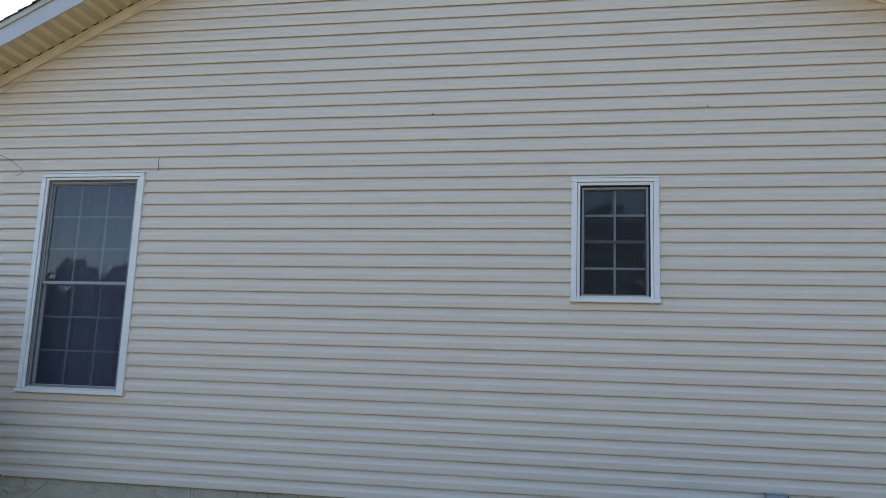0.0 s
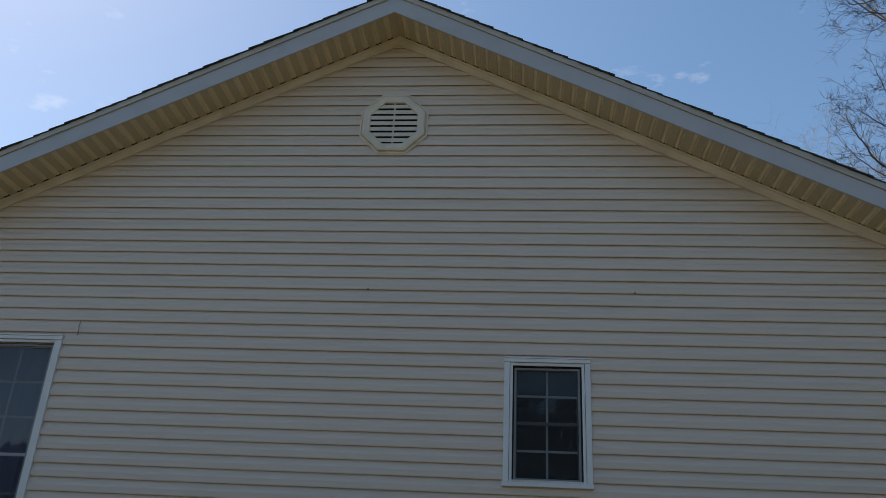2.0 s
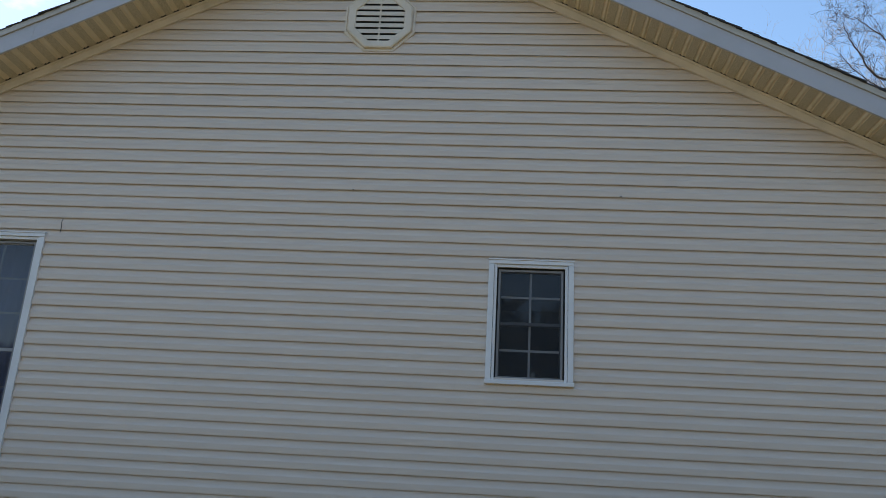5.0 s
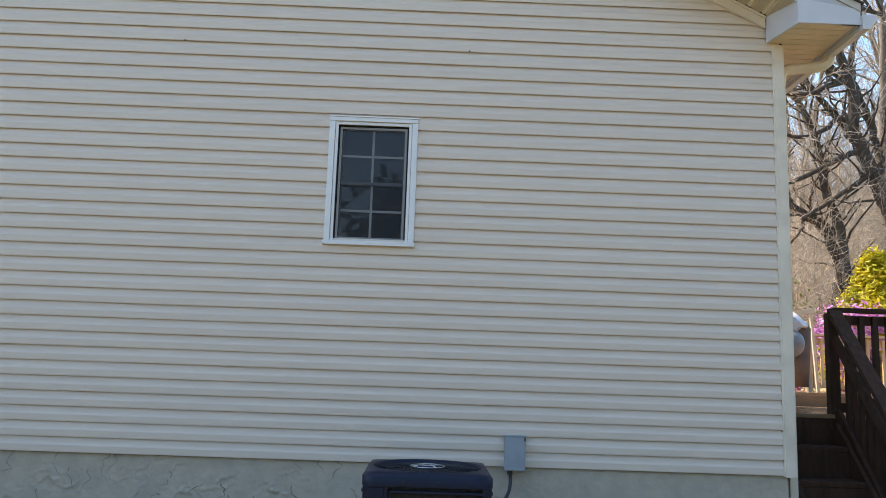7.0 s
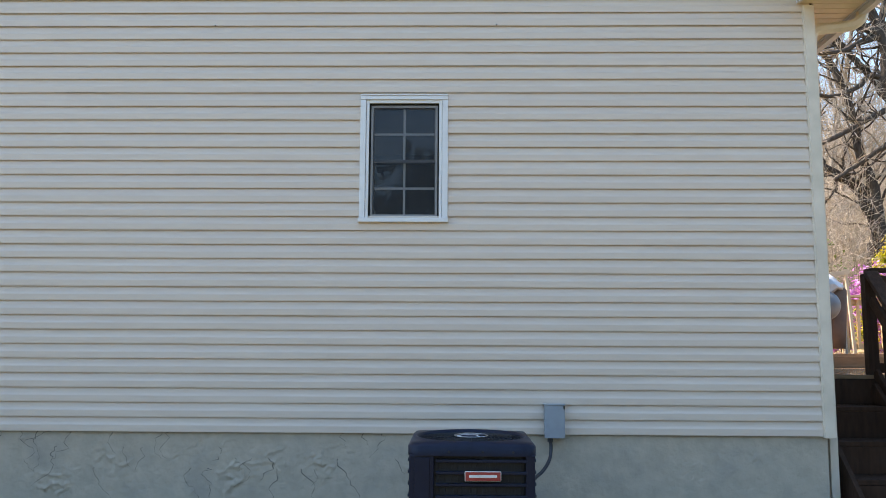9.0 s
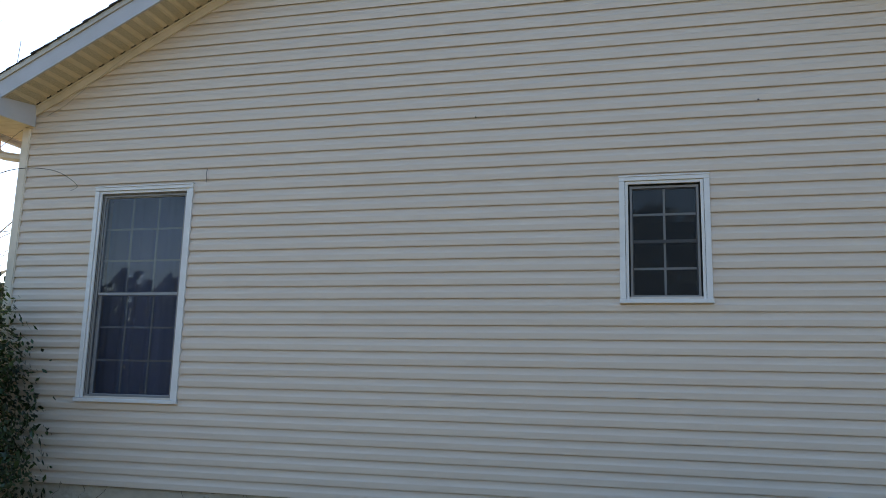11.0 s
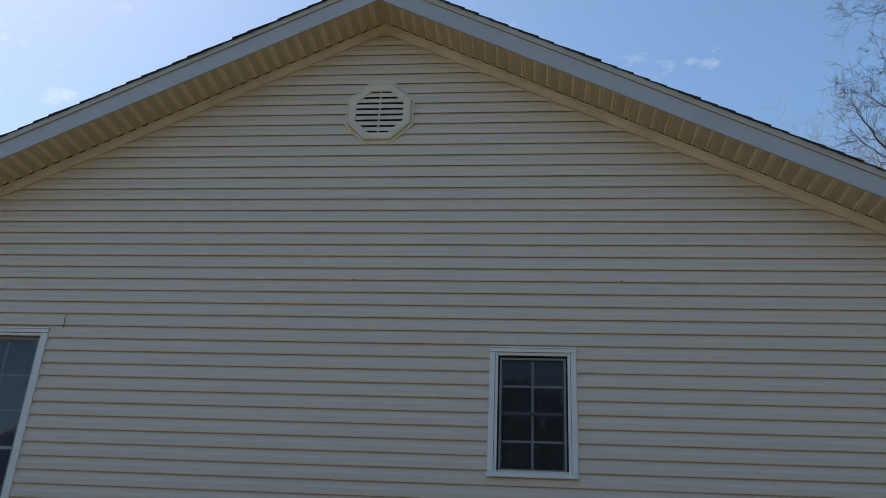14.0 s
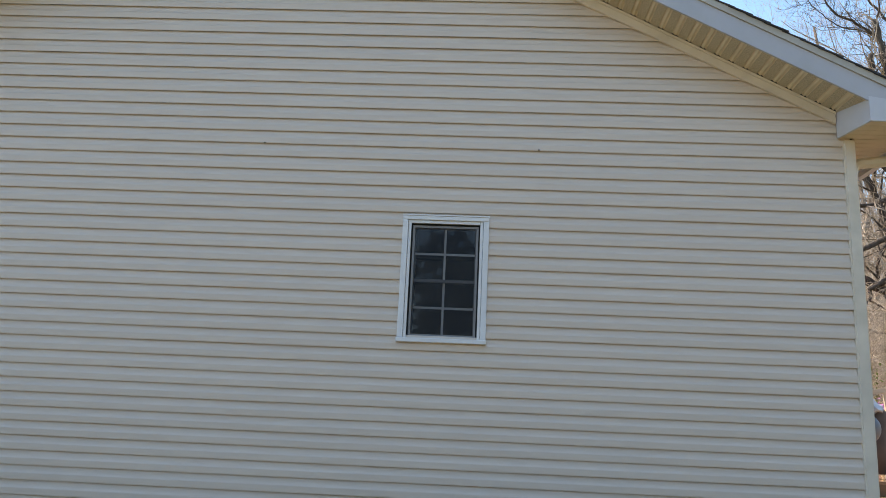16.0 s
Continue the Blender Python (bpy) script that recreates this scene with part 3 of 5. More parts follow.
# boxed eave returns, level soffit, gutters and downspouts on both sides
def eave_side(sign):
    xe = XC + sign * HALF
    xi, xo = xe - sign * 0.145, xe + sign * EAVE
    xf = xe - sign * 0.065
    zb = 4.215
    ret = thing("eave_return", (xe, -0.2, zb), "white aluminium boxed return at the foot of the gable overhang", "eave return", "eave returns", "structure")
    P = lambda x, y, z: (x - xe, y + 0.2, z - zb)
    bm = bmesh.new()
    ins = [P(xi, -0.026, zb), P(xi, -0.026, rake(xi) - 0.0), P(xf, -OVER - 0.004, rake(xf)), P(xf, -OVER - 0.004, zb)]
    out = [P(xi + sign * 0.02, -0.026, zb), P(xi + sign * 0.02, -0.026, rake(xi)), P(xf + sign * 0.02, -OVER - 0.004, rake(xf)), P(xf + sign * 0.02, -OVER - 0.004, zb)]
    vi, vo = [bm.verts.new(p) for p in ins], [bm.verts.new(p) for p in out]
    bm.faces.new(vi)
    bm.faces.new(vo[::-1])
    for i in range(4):
        bm.faces.new((vi[i], vo[i], vo[(i + 1) % 4], vi[(i + 1) % 4]))
    bmesh.ops.recalc_face_normals(bm, faces=bm.faces[:])
    part("cheek", bm, WHITE, ret)
    bm = prism(bmesh.new(), [(xf - xe, 0.0), (xo - xe, 0.0), (xo - xe, rake(xo) + 0.19 - zb), (xf - xe, rake(xf) + 0.02 - zb)], -OVER - 0.024 + 0.2, -OVER + 0.0 + 0.2)
    part("front_panel", bm, WHITE, ret)
    bm = prism(bmesh.new(), [(xo - xe - sign * 0.02, 0.0), (xo - xe, 0.0), (xo - xe, rake(xo) + 0.19 - zb), (xo - xe - sign * 0.02, rake(xo) + 0.19 - zb)], -OVER + 0.2, DEPTH + 0.2)
    part("eave_fascia", bm, WHITE, ret)
    out_x = xo - sign * 0.022 - xe
    for i in range(11):
        y0 = -OVER + 0.212 + 0.1 * i
        y1 = y0 + 0.092 if i < 10 else DEPTH
        lean = lambda y: (xi + (xf - xi) * max(0.0, min(1.0, (0.174 - y) / (OVER - 0.022))) + sign * 0.012 - xe) if y0 < 0.17 else 0.004 * sign
        bm = bmesh.new()
        lo_ = [bm.verts.new(p) for p in [(lean(y0), y0, 0.008), (out_x, y0, 0.008), (out_x, y1, 0.008), (lean(y1), y1, 0.008)]]
        hi_ = [bm.verts.new((v_.co.x, v_.co.y, 0.02)) for v_ in lo_]
        bm.faces.new(lo_)
        bm.faces.new(hi_)
        for j in range(4):
            bm.faces.new((lo_[j], lo_[(j + 1) % 4], hi_[(j + 1) % 4], hi_[j]))
        bmesh.ops.recalc_face_normals(bm, faces=bm.faces[:])
        part("soffit_slat", bm, SOFFIT, ret, "tan vinyl soffit strip")
    # gutter: an ogee trough along the eave
    g = thing("gutter", (xo, -0.3, rake(xo) + 0.05), "white aluminium gutter with its end cap along the eave", "gutter", "gutters", "structure")
    prof = [(0.0, 0.115), (0.0, 0.0), (0.055, 0.0), (0.075, 0.03), (0.10, 0.055), (0.115, 0.085), (0.115, 0.118), (0.108, 0.118), (0.108, 0.088), (0.094, 0.060), (0.068, 0.034), (0.050, 0.006), (0.006, 0.006), (0.006, 0.115)]
    gz = -0.03
    bm = prism(bmesh.new(), [(sign * (x + 0.003), z + gz) for x, z in prof], -OVER + 0.26, DEPTH)
    part("trough", bm, WHITE, g)
    bm = prism(bmesh.new(), [(sign * (x + 0.003), z + gz) for x, z in prof[:7]], -OVER + 0.252, -OVER + 0.262)
    part("end_cap", bm, WHITE, g)
    # downspout: elbow from the gutter back to the corner, then straight down
    dsp = thing("downspout", (xe, 0.16, 0.0), "cream painted downspout with elbows at the house corner", "downspout", "downspouts", "structure")
    zg = rake(xo) + 0.0
    lead = spline([(sign * 0.475, -0.02, 4.30), (sign * 0.475, -0.02, 4.20), (sign * 0.445, -0.02, 4.135), (sign * 0.37, -0.01, 4.095), (sign * 0.20, 0.0, 4.075),
                   (sign * 0.095, 0.0, 4.06), (sign * 0.05, 0.0, 4.01), (sign * 0.042, 0.0, 3.92)], 4)
    if sign < 0:
        lead = spline([(-0.475, -0.02, 4.30), (-0.475, -0.02, 4.10), (-0.45, -0.02, 4.03), (-0.37, -0.01, 3.985), (-0.20, 0.0, 3.955), (-0.095, 0.0, 3.935), (-0.05, 0.0, 3.88), (-0.042, 0.0, 3.80)], 4)
    v, f = [], []
    tube_lists(v, f, lead, [0.047] * len(lead), 8)
    raw("elbow", v, f, TRIM_CREAM, dsp)
    bm = bmesh.new()
    box(bm, *sorted((sign * 0.006, sign * 0.072)), -0.045, 0.045, 0.20, 3.95 if sign > 0 else 3.83, 0.008)
    part("pipe", bm, TRIM_CREAM, dsp)
    foot = spline([(sign * 0.038, 0.0, 0.24), (sign * 0.038, -0.004, 0.17), (sign * 0.042, -0.03, 0.11), (sign * 0.05, -0.10, 0.07)], 4)
    v, f = [], []
    tube_lists(v, f, foot, [0.045] * len(foot), 8)
    raw("shoe", v, f, TRIM_CREAM, dsp)


eave_side(1)
eave_side(-1)


# double-hung windows with flat casing, screen and grilles
def window(n, x0, x1, z0, z1, cols, up, low):
    w = thing("window_%d" % n, (x0, 0, z0), "white double-hung window with grilles and a dark insect screen", "window", "", "structure")
    W, H = x1 - x0, z1 - z0
    c = 0.072                                   # casing width
    k_ = 0.046                                  # its outer, prouder band
    casing = bmesh.new()
    box(casing, 0, k_, -0.030, 0.0, 0.035, H - k_, 0.004)
    box(casing, W - k_, W, -0.030, 0.0, 0.035, H - k_, 0.004)
    box(casing, 0, W, -0.032, 0.0, H - k_ + 0.001, H - 0.012, 0.004)
    box(casing, -0.002, W + 0.002, -0.037, 0.0, H - 0.011, H, 0.002)
    part("casing", casing, WHITE_PVC, w)
    stop = bmesh.new()
    box(stop, k_ + 0.002, c, -0.019, 0.0, 0.036, H - k_ - 0.001, 0.003)
    box(stop, W - c, W - k_ - 0.002, -0.019, 0.0, 0.036, H - k_ - 0.001, 0.003)
    box(stop, c + 0.001, W - c - 0.001, -0.019, 0.0, H - c, H - k_ - 0.001, 0.003)
    part("inner_casing", stop, WHITE_PVC, w)
    part("window_sill", box(bmesh.new(), -0.006, W + 0.006, -0.045, 0.0, 0.0, 0.034, 0.004), WHITE_PVC, w)
    a, b, lo, hi = c, W - c, 0.036, H - c
    jamb = bmesh.new()
    box(jamb, a, a + 0.009, 0.004, 0.11, lo, hi, 0.002)
    box(jamb, b - 0.009, b, 0.004, 0.11, lo, hi, 0.002)
    box(jamb, a + 0.010, b - 0.010, 0.004, 0.11, hi - 0.009, hi, 0.002)
    box(jamb, a + 0.010, b - 0.010, 0.004, 0.11, lo, lo + 0.012, 0.002)
    # frame colour holds the shadow line inside the casing
    part("window_frame", jamb, DARK if cols < 3 else SASH_GREY, w, "recessed frame coloured dark for its shadow")
    a, b, lo, hi = a + 0.013, b - 0.013, lo + 0.015, hi - 0.013
    mid = (lo + hi) / 2 + 0.004

    def sash(za, zb, y, rows):
        s = bmesh.new()
        st, inset = 0.026, 0.018 if cols > 2 else 0.004
        box(s, a, a + st, y, y + 0.03, za, zb, 0.003)
        box(s, b - st, b, y, y + 0.03, za, zb, 0.003)
        box(s, a + st, b - st, y, y + 0.03, za, za + st, 0.003)
        box(s, a + st, b - st, y, y + 0.03, zb - st, zb, 0.003)
        # small window: shade of the white sash is put into a grey
        s_ob = part("sash", s, SASH_GREY if cols < 3 else WHITE_PVC, w)
        pw, ph = (b - a - 2 * st) / cols, (zb - za - 2 * st) / rows
        for i in range(1, cols):
            x = a + st + pw * i
            part("muntin", box(bmesh.new(), x - 0.009, x + 0.009, y + inset, y + inset + 0.010, za + st, zb - st), WHITE_PVC, s_ob)
        for j in range(1, rows):
            z = za + st + ph * j
            part("muntin", box(bmesh.new(), a + st, b - st, y + inset + 0.0005, y + inset + 0.0095, z - 0.009, z + 0.009), WHITE_PVC, s_ob)
        for i in range(cols):
            for j in range(rows):
                px, pz = a + st + pw * i, za + st + ph * j
                tilt = rng.uniform(-0.0015, 0.0015)
                p = raw("pane", [(px, y + 0.015 + tilt, pz), (px + pw, y + 0.015 - tilt, pz), (px + pw, y + 0.015, pz + ph), (px, y + 0.015, pz + ph)], [(0, 1, 2, 3)], GLASS, s_ob)
                p.visible_shadow = False

    sash(mid - 0.018, hi, 0.026, up)
    sash(lo, mid + 0.018, 0.060, low)
    sc = bmesh.new()
    fr, top = 0.018, hi
    box(sc, a, a + fr, 0.010, 0.022, lo, top)
    box(sc, b - fr, b, 0.010, 0.022, lo, top)
    box(sc, a + fr, b - fr, 0.010, 0.022, top - fr, top)
    box(sc, a + fr, b - fr, 0.010, 0.022, lo, lo + fr)
    scr = part("screen_frame", sc, SASH_GREY, w, "grey aluminium insect screen frame")
    z_m = top - fr
    mesh_ = raw("screen_mesh", [(a + fr, 0.016, lo + fr), (b - fr, 0.016, lo + fr), (b - fr, 0.016, z_m), (a + fr, 0.016, z_m)], [(0, 1, 2, 3)], SCREEN if cols < 3 else SCREEN_THIN, scr)
    mesh_.visible_shadow = False


for n_, spec_ in enumerate(WINDOWS):
    window(n_ + 1, *spec_)

# curtain behind the tall window; its blue carries the sky's reflection
cv, cf = [], []
for i in range(61):
    x = -5.1 + 1.25 * i / 60
    y = 0.34 + 0.03 * math.sin(i * 0.9) + 0.012 * math.sin(i * 2.3)
    cv += [(x, y, 1.05), (x, y + 0.01, 3.66)]
    if i:
        cf.append((2 * i - 2, 2 * i, 2 * i + 1, 2 * i - 1))
tagged(raw("curtain", cv, cf, CURTAIN, None, "", True), "pleated curtain tinted sky blue behind the tall window", "curtain")

# octagonal gable vent
vent = thing("gable_vent", (-1.117, -0.004, 5.755), "cream octagonal louvred gable vent", "vent")
R8 = 1 / math.cos(math.pi / 8)


def octa(r, y):
    return [(r * R8 * math.sin(math.pi / 8 + i * math.pi / 4), y, r * R8 * math.cos(math.pi / 8 + i * math.pi / 4)) for i in range(8)]


def octa_ring(steps):
    bm = bmesh.new()
    rings = [[bm.verts.new(p) for p in octa(r, y)] for r, y in steps]
    for a, b in zip(rings, rings[1:]):
        for i in range(8):
            bm.faces.new((a[i], a[(i + 1) % 8], b[(i + 1) % 8], b[i]))
    bmesh.ops.recalc_face_normals(bm, faces=bm.faces[:])
    return bm


part("vent_flange", octa_ring([(0.334, 0.0), (0.334, -0.018), (0.318, -0.022), (0.312, -0.016), (0.305, -0.016)]), TRIM_CREAM, vent)
part("vent_frame", octa_ring([(0.306, -0.012), (0.304, -0.040), (0.292, -0.046), (0.236, -0.040), (0.230, -0.034), (0.230, 0.0)]), TRIM_CREAM, vent)
# dark sheet set close behind the louvres to blacken the shaded slots
bm = bmesh.new()
ring = [bm.verts.new(p) for p in octa(0.235, -0.020)]
bm.faces.new(ring)
part("vent_shade_sheet", bm, DARK, vent)
for i in range(7):
    z = -0.190 + 0.0635 * i
    wide = lambda h: min(0.232, 0.328 - abs(h)) + 0.004
    t_, b_ = z + 0.0235, z - 0.0235
    bm = bmesh.new()
    v = [bm.verts.new(p) for p in [(-wide(t_), -0.026, t_), (wide(t_), -0.026, t_), (wide(b_), -0.036, b_), (-wide(b_), -0.036, b_),
                                   (-wide(t_), -0.021, t_), (wide(t_), -0.021, t_), (wide(b_), -0.030, b_ + 0.002), (-wide(b_), -0.030, b_ + 0.002)]]
    for q in ((0, 1, 2, 3), (7, 6, 5, 4), (3, 2, 6, 7), (1, 0, 4, 5), (2, 1, 5, 6), (0, 3, 7, 4)):
        bm.faces.new([v[j] for j in q])
    bmesh.ops.recalc_face_normals(bm, faces=bm.faces[:])
    part("vent_louvre", bm, TRIM_CREAM, vent)
part("vent_rib", box(bmesh.new(), -0.007, 0.007, -0.034, -0.002, -0.228, 0.228), TRIM_CREAM, vent)

# screw heads and marks on the siding, a cut cable end
for x, z in ((-1.225, 4.037), (1.113, 4.041)):
    bm = bmesh.new()
    bmesh.ops.create_icosphere(bm, subdivisions=1, radius=0.008)
    ob = part("nail_head", bm, DARK, None)
    ob.location = (x, -0.016, z)
    tagged(ob, "dark nail head in the cream siding", "nail")
ob = tube("cable_end", [(-3.835, -0.014, 3.55), (-3.828, -0.02, 3.60), (-3.836, -0.022, 3.64), (-3.83, -0.014, 3.68)], 0.0025, CONDUIT)
tagged(ob, "short dark cable end stapled to the siding", "cable")

# ---------------- air conditioner ----------------
AX0, AX1, AY0, AY1, AZ = 0.508, 1.262, -1.53, -0.77, 0.828
AW, AD = AX1 - AX0, AY1 - AY0
pad = part("equipment_pad", box(bmesh.new(), AX0 - 0.06, AX1 + 0.06, AY0 - 0.06, AY1 + 0.06, -0.03, 0.06, 0.012), CONCRETE)
tagged(pad, "square concrete pad under the air conditioner", "pad")
ac = thing("air_conditioner", (AX0, AY0, 0.06), "dark blue-grey outdoor condenser unit with louvred sides on a pad", "air conditioner")
AH = AZ - 0.06


def rounded(w0, w1, d0, d1, r, n=5):
    pts = []
    for cx, cy, a0 in ((w1 - r, d1 - r, 0), (w0 + r, d1 - r, 90), (w0 + r, d0 + r, 180), (w1 - r, d0 + r, 270)):
        for i in range(n + 1):
            a = radians(a0 + 90 * i / n)
            pts.append((cx + r * math.cos(a), cy + r * math.sin(a)))
    return pts


def stack(rings, close=True):
    bm = bmesh.new()
    rows = [[bm.verts.new((x, y, z)) for x, y in pts] for pts, z in rings]
    for a, b in zip(rows, rows[1:]):
        for i in range(len(a)):
            bm.faces.new((a[i], a[(i + 1) % len(a)], b[(i + 1) % len(a)], b[i]))
    if close:
        bm.faces.new(rows[0][::-1])
        bm.faces.new(rows[-1])
    bmesh.ops.recalc_face_normals(bm, faces=bm.faces[:])
    return bm


part("base_pan", stack([(rounded(0, AW, 0, AD, 0.06), 0.0), (rounded(0, AW, 0, AD, 0.06), 0.05)]), AC_GREY, ac)
part("coil", stack([(rounded(0.035, AW - 0.035, 0.035, AD - 0.035, 0.05), 0.05), (rounded(0.035, AW - 0.035, 0.035, AD - 0.035, 0.05), AH - 0.06)]), AC_BLACK, ac, "black finned coil")
# top: a rim that rolls in to a round opening
NC = 48
rim = bmesh.new()
def dense(pts, n=10):
    """The outline with points along its straight sides too."""
    out = []
    for (xa, ya), (xb, yb) in zip(pts, pts[1:] + pts[:1]):
        m = n if math.hypot(xb - xa, yb - ya) > 0.1 else 1
        out += [(xa + (xb - xa) * j / m, ya + (yb - ya) * j / m) for j in range(m)]
    return out


outer_lo = dense(rounded(-0.006, AW + 0.006, -0.006, AD + 0.006, 0.075, 11))
outer_hi = dense(rounded(0.012, AW - 0.012, 0.012, AD - 0.012, 0.07, 11))
ang = lambda p: math.atan2(p[1] - AD / 2, p[0] - AW / 2)
circ = lambda r: [(AW / 2 + r * math.cos(ang(p)), AD / 2 + r * math.sin(ang(p))) for p in outer_lo]
rows = [[rim.verts.new((x, y, z)) for x, y in pts] for pts, z in ((outer_lo, AH - 0.075), (outer_lo, AH - 0.022), (outer_hi, AH - 0.002), (circ(0.366), AH + 0.003), (circ(0.358), AH + 0.008), (circ(0.348), AH + 0.006), (circ(0.338), AH - 0.012), (circ(0.334), AH - 0.11))]
for a, b in zip(rows, rows[1:]):
    for i in range(len(a)):
        rim.faces.new((a[i], a[(i + 1) % len(a)], b[(i + 1) % len(a)], b[i]))
bmesh.ops.recalc_face_normals(rim, faces=rim.faces[:])
part("top_cover", rim, AC_GREY, ac, "", True)
bm = bmesh.new()
bmesh.ops.create_circle(bm, cap_ends=True, segments=32, radius=0.334, matrix=Matrix.Translation((AW / 2, AD / 2, AH - 0.10)))
part("fan_well", bm, AC_BLACK, ac)
v, f = [], []
for r_ in [0.05 + 0.021 * i for i in range(14)]:
    pts = [(AW / 2 + r_ * math.cos(2 * math.pi * i / 36), AD / 2 + r_ * math.sin(2 * math.pi * i / 36), AH - 0.012 + 0.012 * (1 - r_ / 0.33)) for i in range(37)]
    tube_lists(v, f, pts, [0.0024] * 37, 4)
for i in range(8):
    a = 2 * math.pi * i / 8
    tube_lists(v, f, [(AW / 2 + 0.05 * math.cos(a), AD / 2 + 0.05 * math.sin(a), AH + 0.000), (AW / 2 + 0.336 * math.cos(a), AD / 2 + 0.336 * math.sin(a), AH - 0.014)], [0.0032] * 2, 4)
raw("fan_grille", v, f, AC_BLACK, ac, "black wire fan guard", True)
bm = bmesh.new()
bmesh.ops.create_cone(bm, cap_ends=True, segments=24, radius1=0.085, radius2=0.07, depth=0.014, matrix=Matrix.Translation((AW / 2, AD / 2, AH + 0.004)))
motor = part("motor_cap", bm, AC_GREY, ac, "dark motor cap with bright wire rings")
v, f = [], []
for r_ in (0.05, 0.105):
    tube_lists(v, f, [(AW / 2 + r_ * math.cos(2 * math.pi * i / 32), AD / 2 + r_ * math.sin(2 * math.pi * i / 32), AH + 0.012 if r_ < 0.1 else AH + 0.004) for i in range(33)], [0.004] * 33, 5)
for i in range(4):
    a = radians(30 + 90 * i)
    tube_lists(v, f, [(AW / 2 + 0.03 * math.cos(a), AD / 2 + 0.03 * math.sin(a), AH + 0.014), (AW / 2 + 0.105 * math.cos(a), AD / 2 + 0.105 * math.sin(a), AH + 0.005)], [0.005, 0.005], 5)
raw("wire_ring", v, f, STEEL, motor, "bright steel wire", True)
# corner posts and louvres
for cx, cy in ((0, 0), (AW, 0), (0, AD), (AW, AD)):
    sx, sy = (1 if cx == 0 else -1), (1 if cy == 0 else -1)
    wide = 0.14 if (cx == 0 and cy == 0) else 0.05
    bm = bmesh.new()
    box(bm, *sorted((cx + sx * 0.004, cx + sx * (wide + 0.01))), *sorted((cy + sy * 0.004, cy + sy * 0.034)), 0.05, AH - 0.07, 0.006)
    box(bm, *sorted((cx + sx * 0.004, cx + sx * 0.034)), *sorted((cy + sy * 0.034, cy + sy * 0.06)), 0.05, AH - 0.07, 0.006)
    part("corner_post", bm, AC_GREY, ac)
part("access_panel", box(bmesh.new(), 0.035, 0.125, -0.004, 0.006, 0.07, AH - 0.085, 0.003), AC_GREY, ac)
for i in range(9):
    z = 0.115 + 0.0685 * i
    bm = bmesh.new()
    beam(bm, (0.162, 0.010, z), (AW - 0.05, 0.010, z), 0.022, 0.016, 0.003)
    part("louvre", bm, AC_GREY, ac)
    for x in (0.002, AW - 0.002):
        bm = bmesh.new()
        beam(bm, (x, 0.045, z), (x, AD - 0.045, z), 0.016, 0.018, 0.003)
        part("louvre", bm, AC_GREY, ac)
v, f = [], []
for i in range(14):
    x = 0.18 + 0.0375 * i
    tube_lists(v, f, [(x, 0.018, 0.06), (x, 0.018, AH - 0.08)], [0.0018] * 2, 4)
raw("wire_guard", v, f, AC_BLACK, ac)
bx, bz = AW * 0.585, 0.578
badge = part("badge", box(bmesh.new(), bx - 0.108, bx + 0.108, -0.010, 0.002, bz - 0.029, bz + 0.029, 0.006), BADGE_WHITE, ac, "red badge with a pale border")
part("badge_field", box(bmesh.new(), bx - 0.1035, bx + 0.1035, -0.0135, -0.0102, bz - 0.025, bz + 0.025, 0.001), BADGE_RED, badge)
part("badge_stripe", box(bmesh.new(), bx - 0.082, bx + 0.082, -0.0155, -0.0137, bz - 0.007, bz + 0.009), BADGE_WHITE, badge)
for x in (0.24, 0.44, 0.62):
    bm = bmesh.new()
    bmesh.ops.create_cone(bm, cap_ends=True, segments=8, radius1=0.008, radius2=0.006, depth=0.006, matrix=Matrix.Translation((x, -0.009, AH - 0.05)) @ Matrix.Rotation(radians(90), 4, "X"))
    part("screw", bm, AC_BLACK, ac)

# disconnect box and its flexible conduit
dbox = thing("disconnect_box", (1.468, -0.012, 0.705), "grey steel electrical disconnect box on the siding", "electrical box")
part("box_body", box(bmesh.new(), 0.004, 0.152, -0.085, 0.0, 0.0, 0.236, 0.004), BOX_GREY, dbox)
lid = part("box_lid", box(bmesh.new(), 0.0, 0.156, -0.098, -0.086, -0.004, 0.245, 0.004), BOX_GREY, dbox)
part("box_hood", box(bmesh.new(), -0.003, 0.159, -0.102, 0.0, 0.246, 0.252, 0.001), BOX_GREY, dbox)
part("hasp", box(bmesh.new(), 0.146, 0.154, -0.112, -0.099, 0.215, 0.24, 0.001), DARK, dbox)
cond = tube("conduit", spline([(1.515, -0.055, 0.70), (1.52, -0.06, 0.62), (1.50, -0.12, 0.54), (1.44, -0.22, 0.475), (1.385, -0.30, 0.445), (1.31, -0.5, 0.42), (1.22, -0.80, 0.42)], 6), 0.0135, CONDUIT)
tagged(cond, "dark grey flexible conduit from box to air conditioner", "conduit")
v, f = [], []
tube_lists(v, f, [(1.515, -0.055, 0.705), (1.515, -0.055, 0.668)], [0.021, 0.021], 10)
raw("conduit_fitting", v, f, CONDUIT, cond)

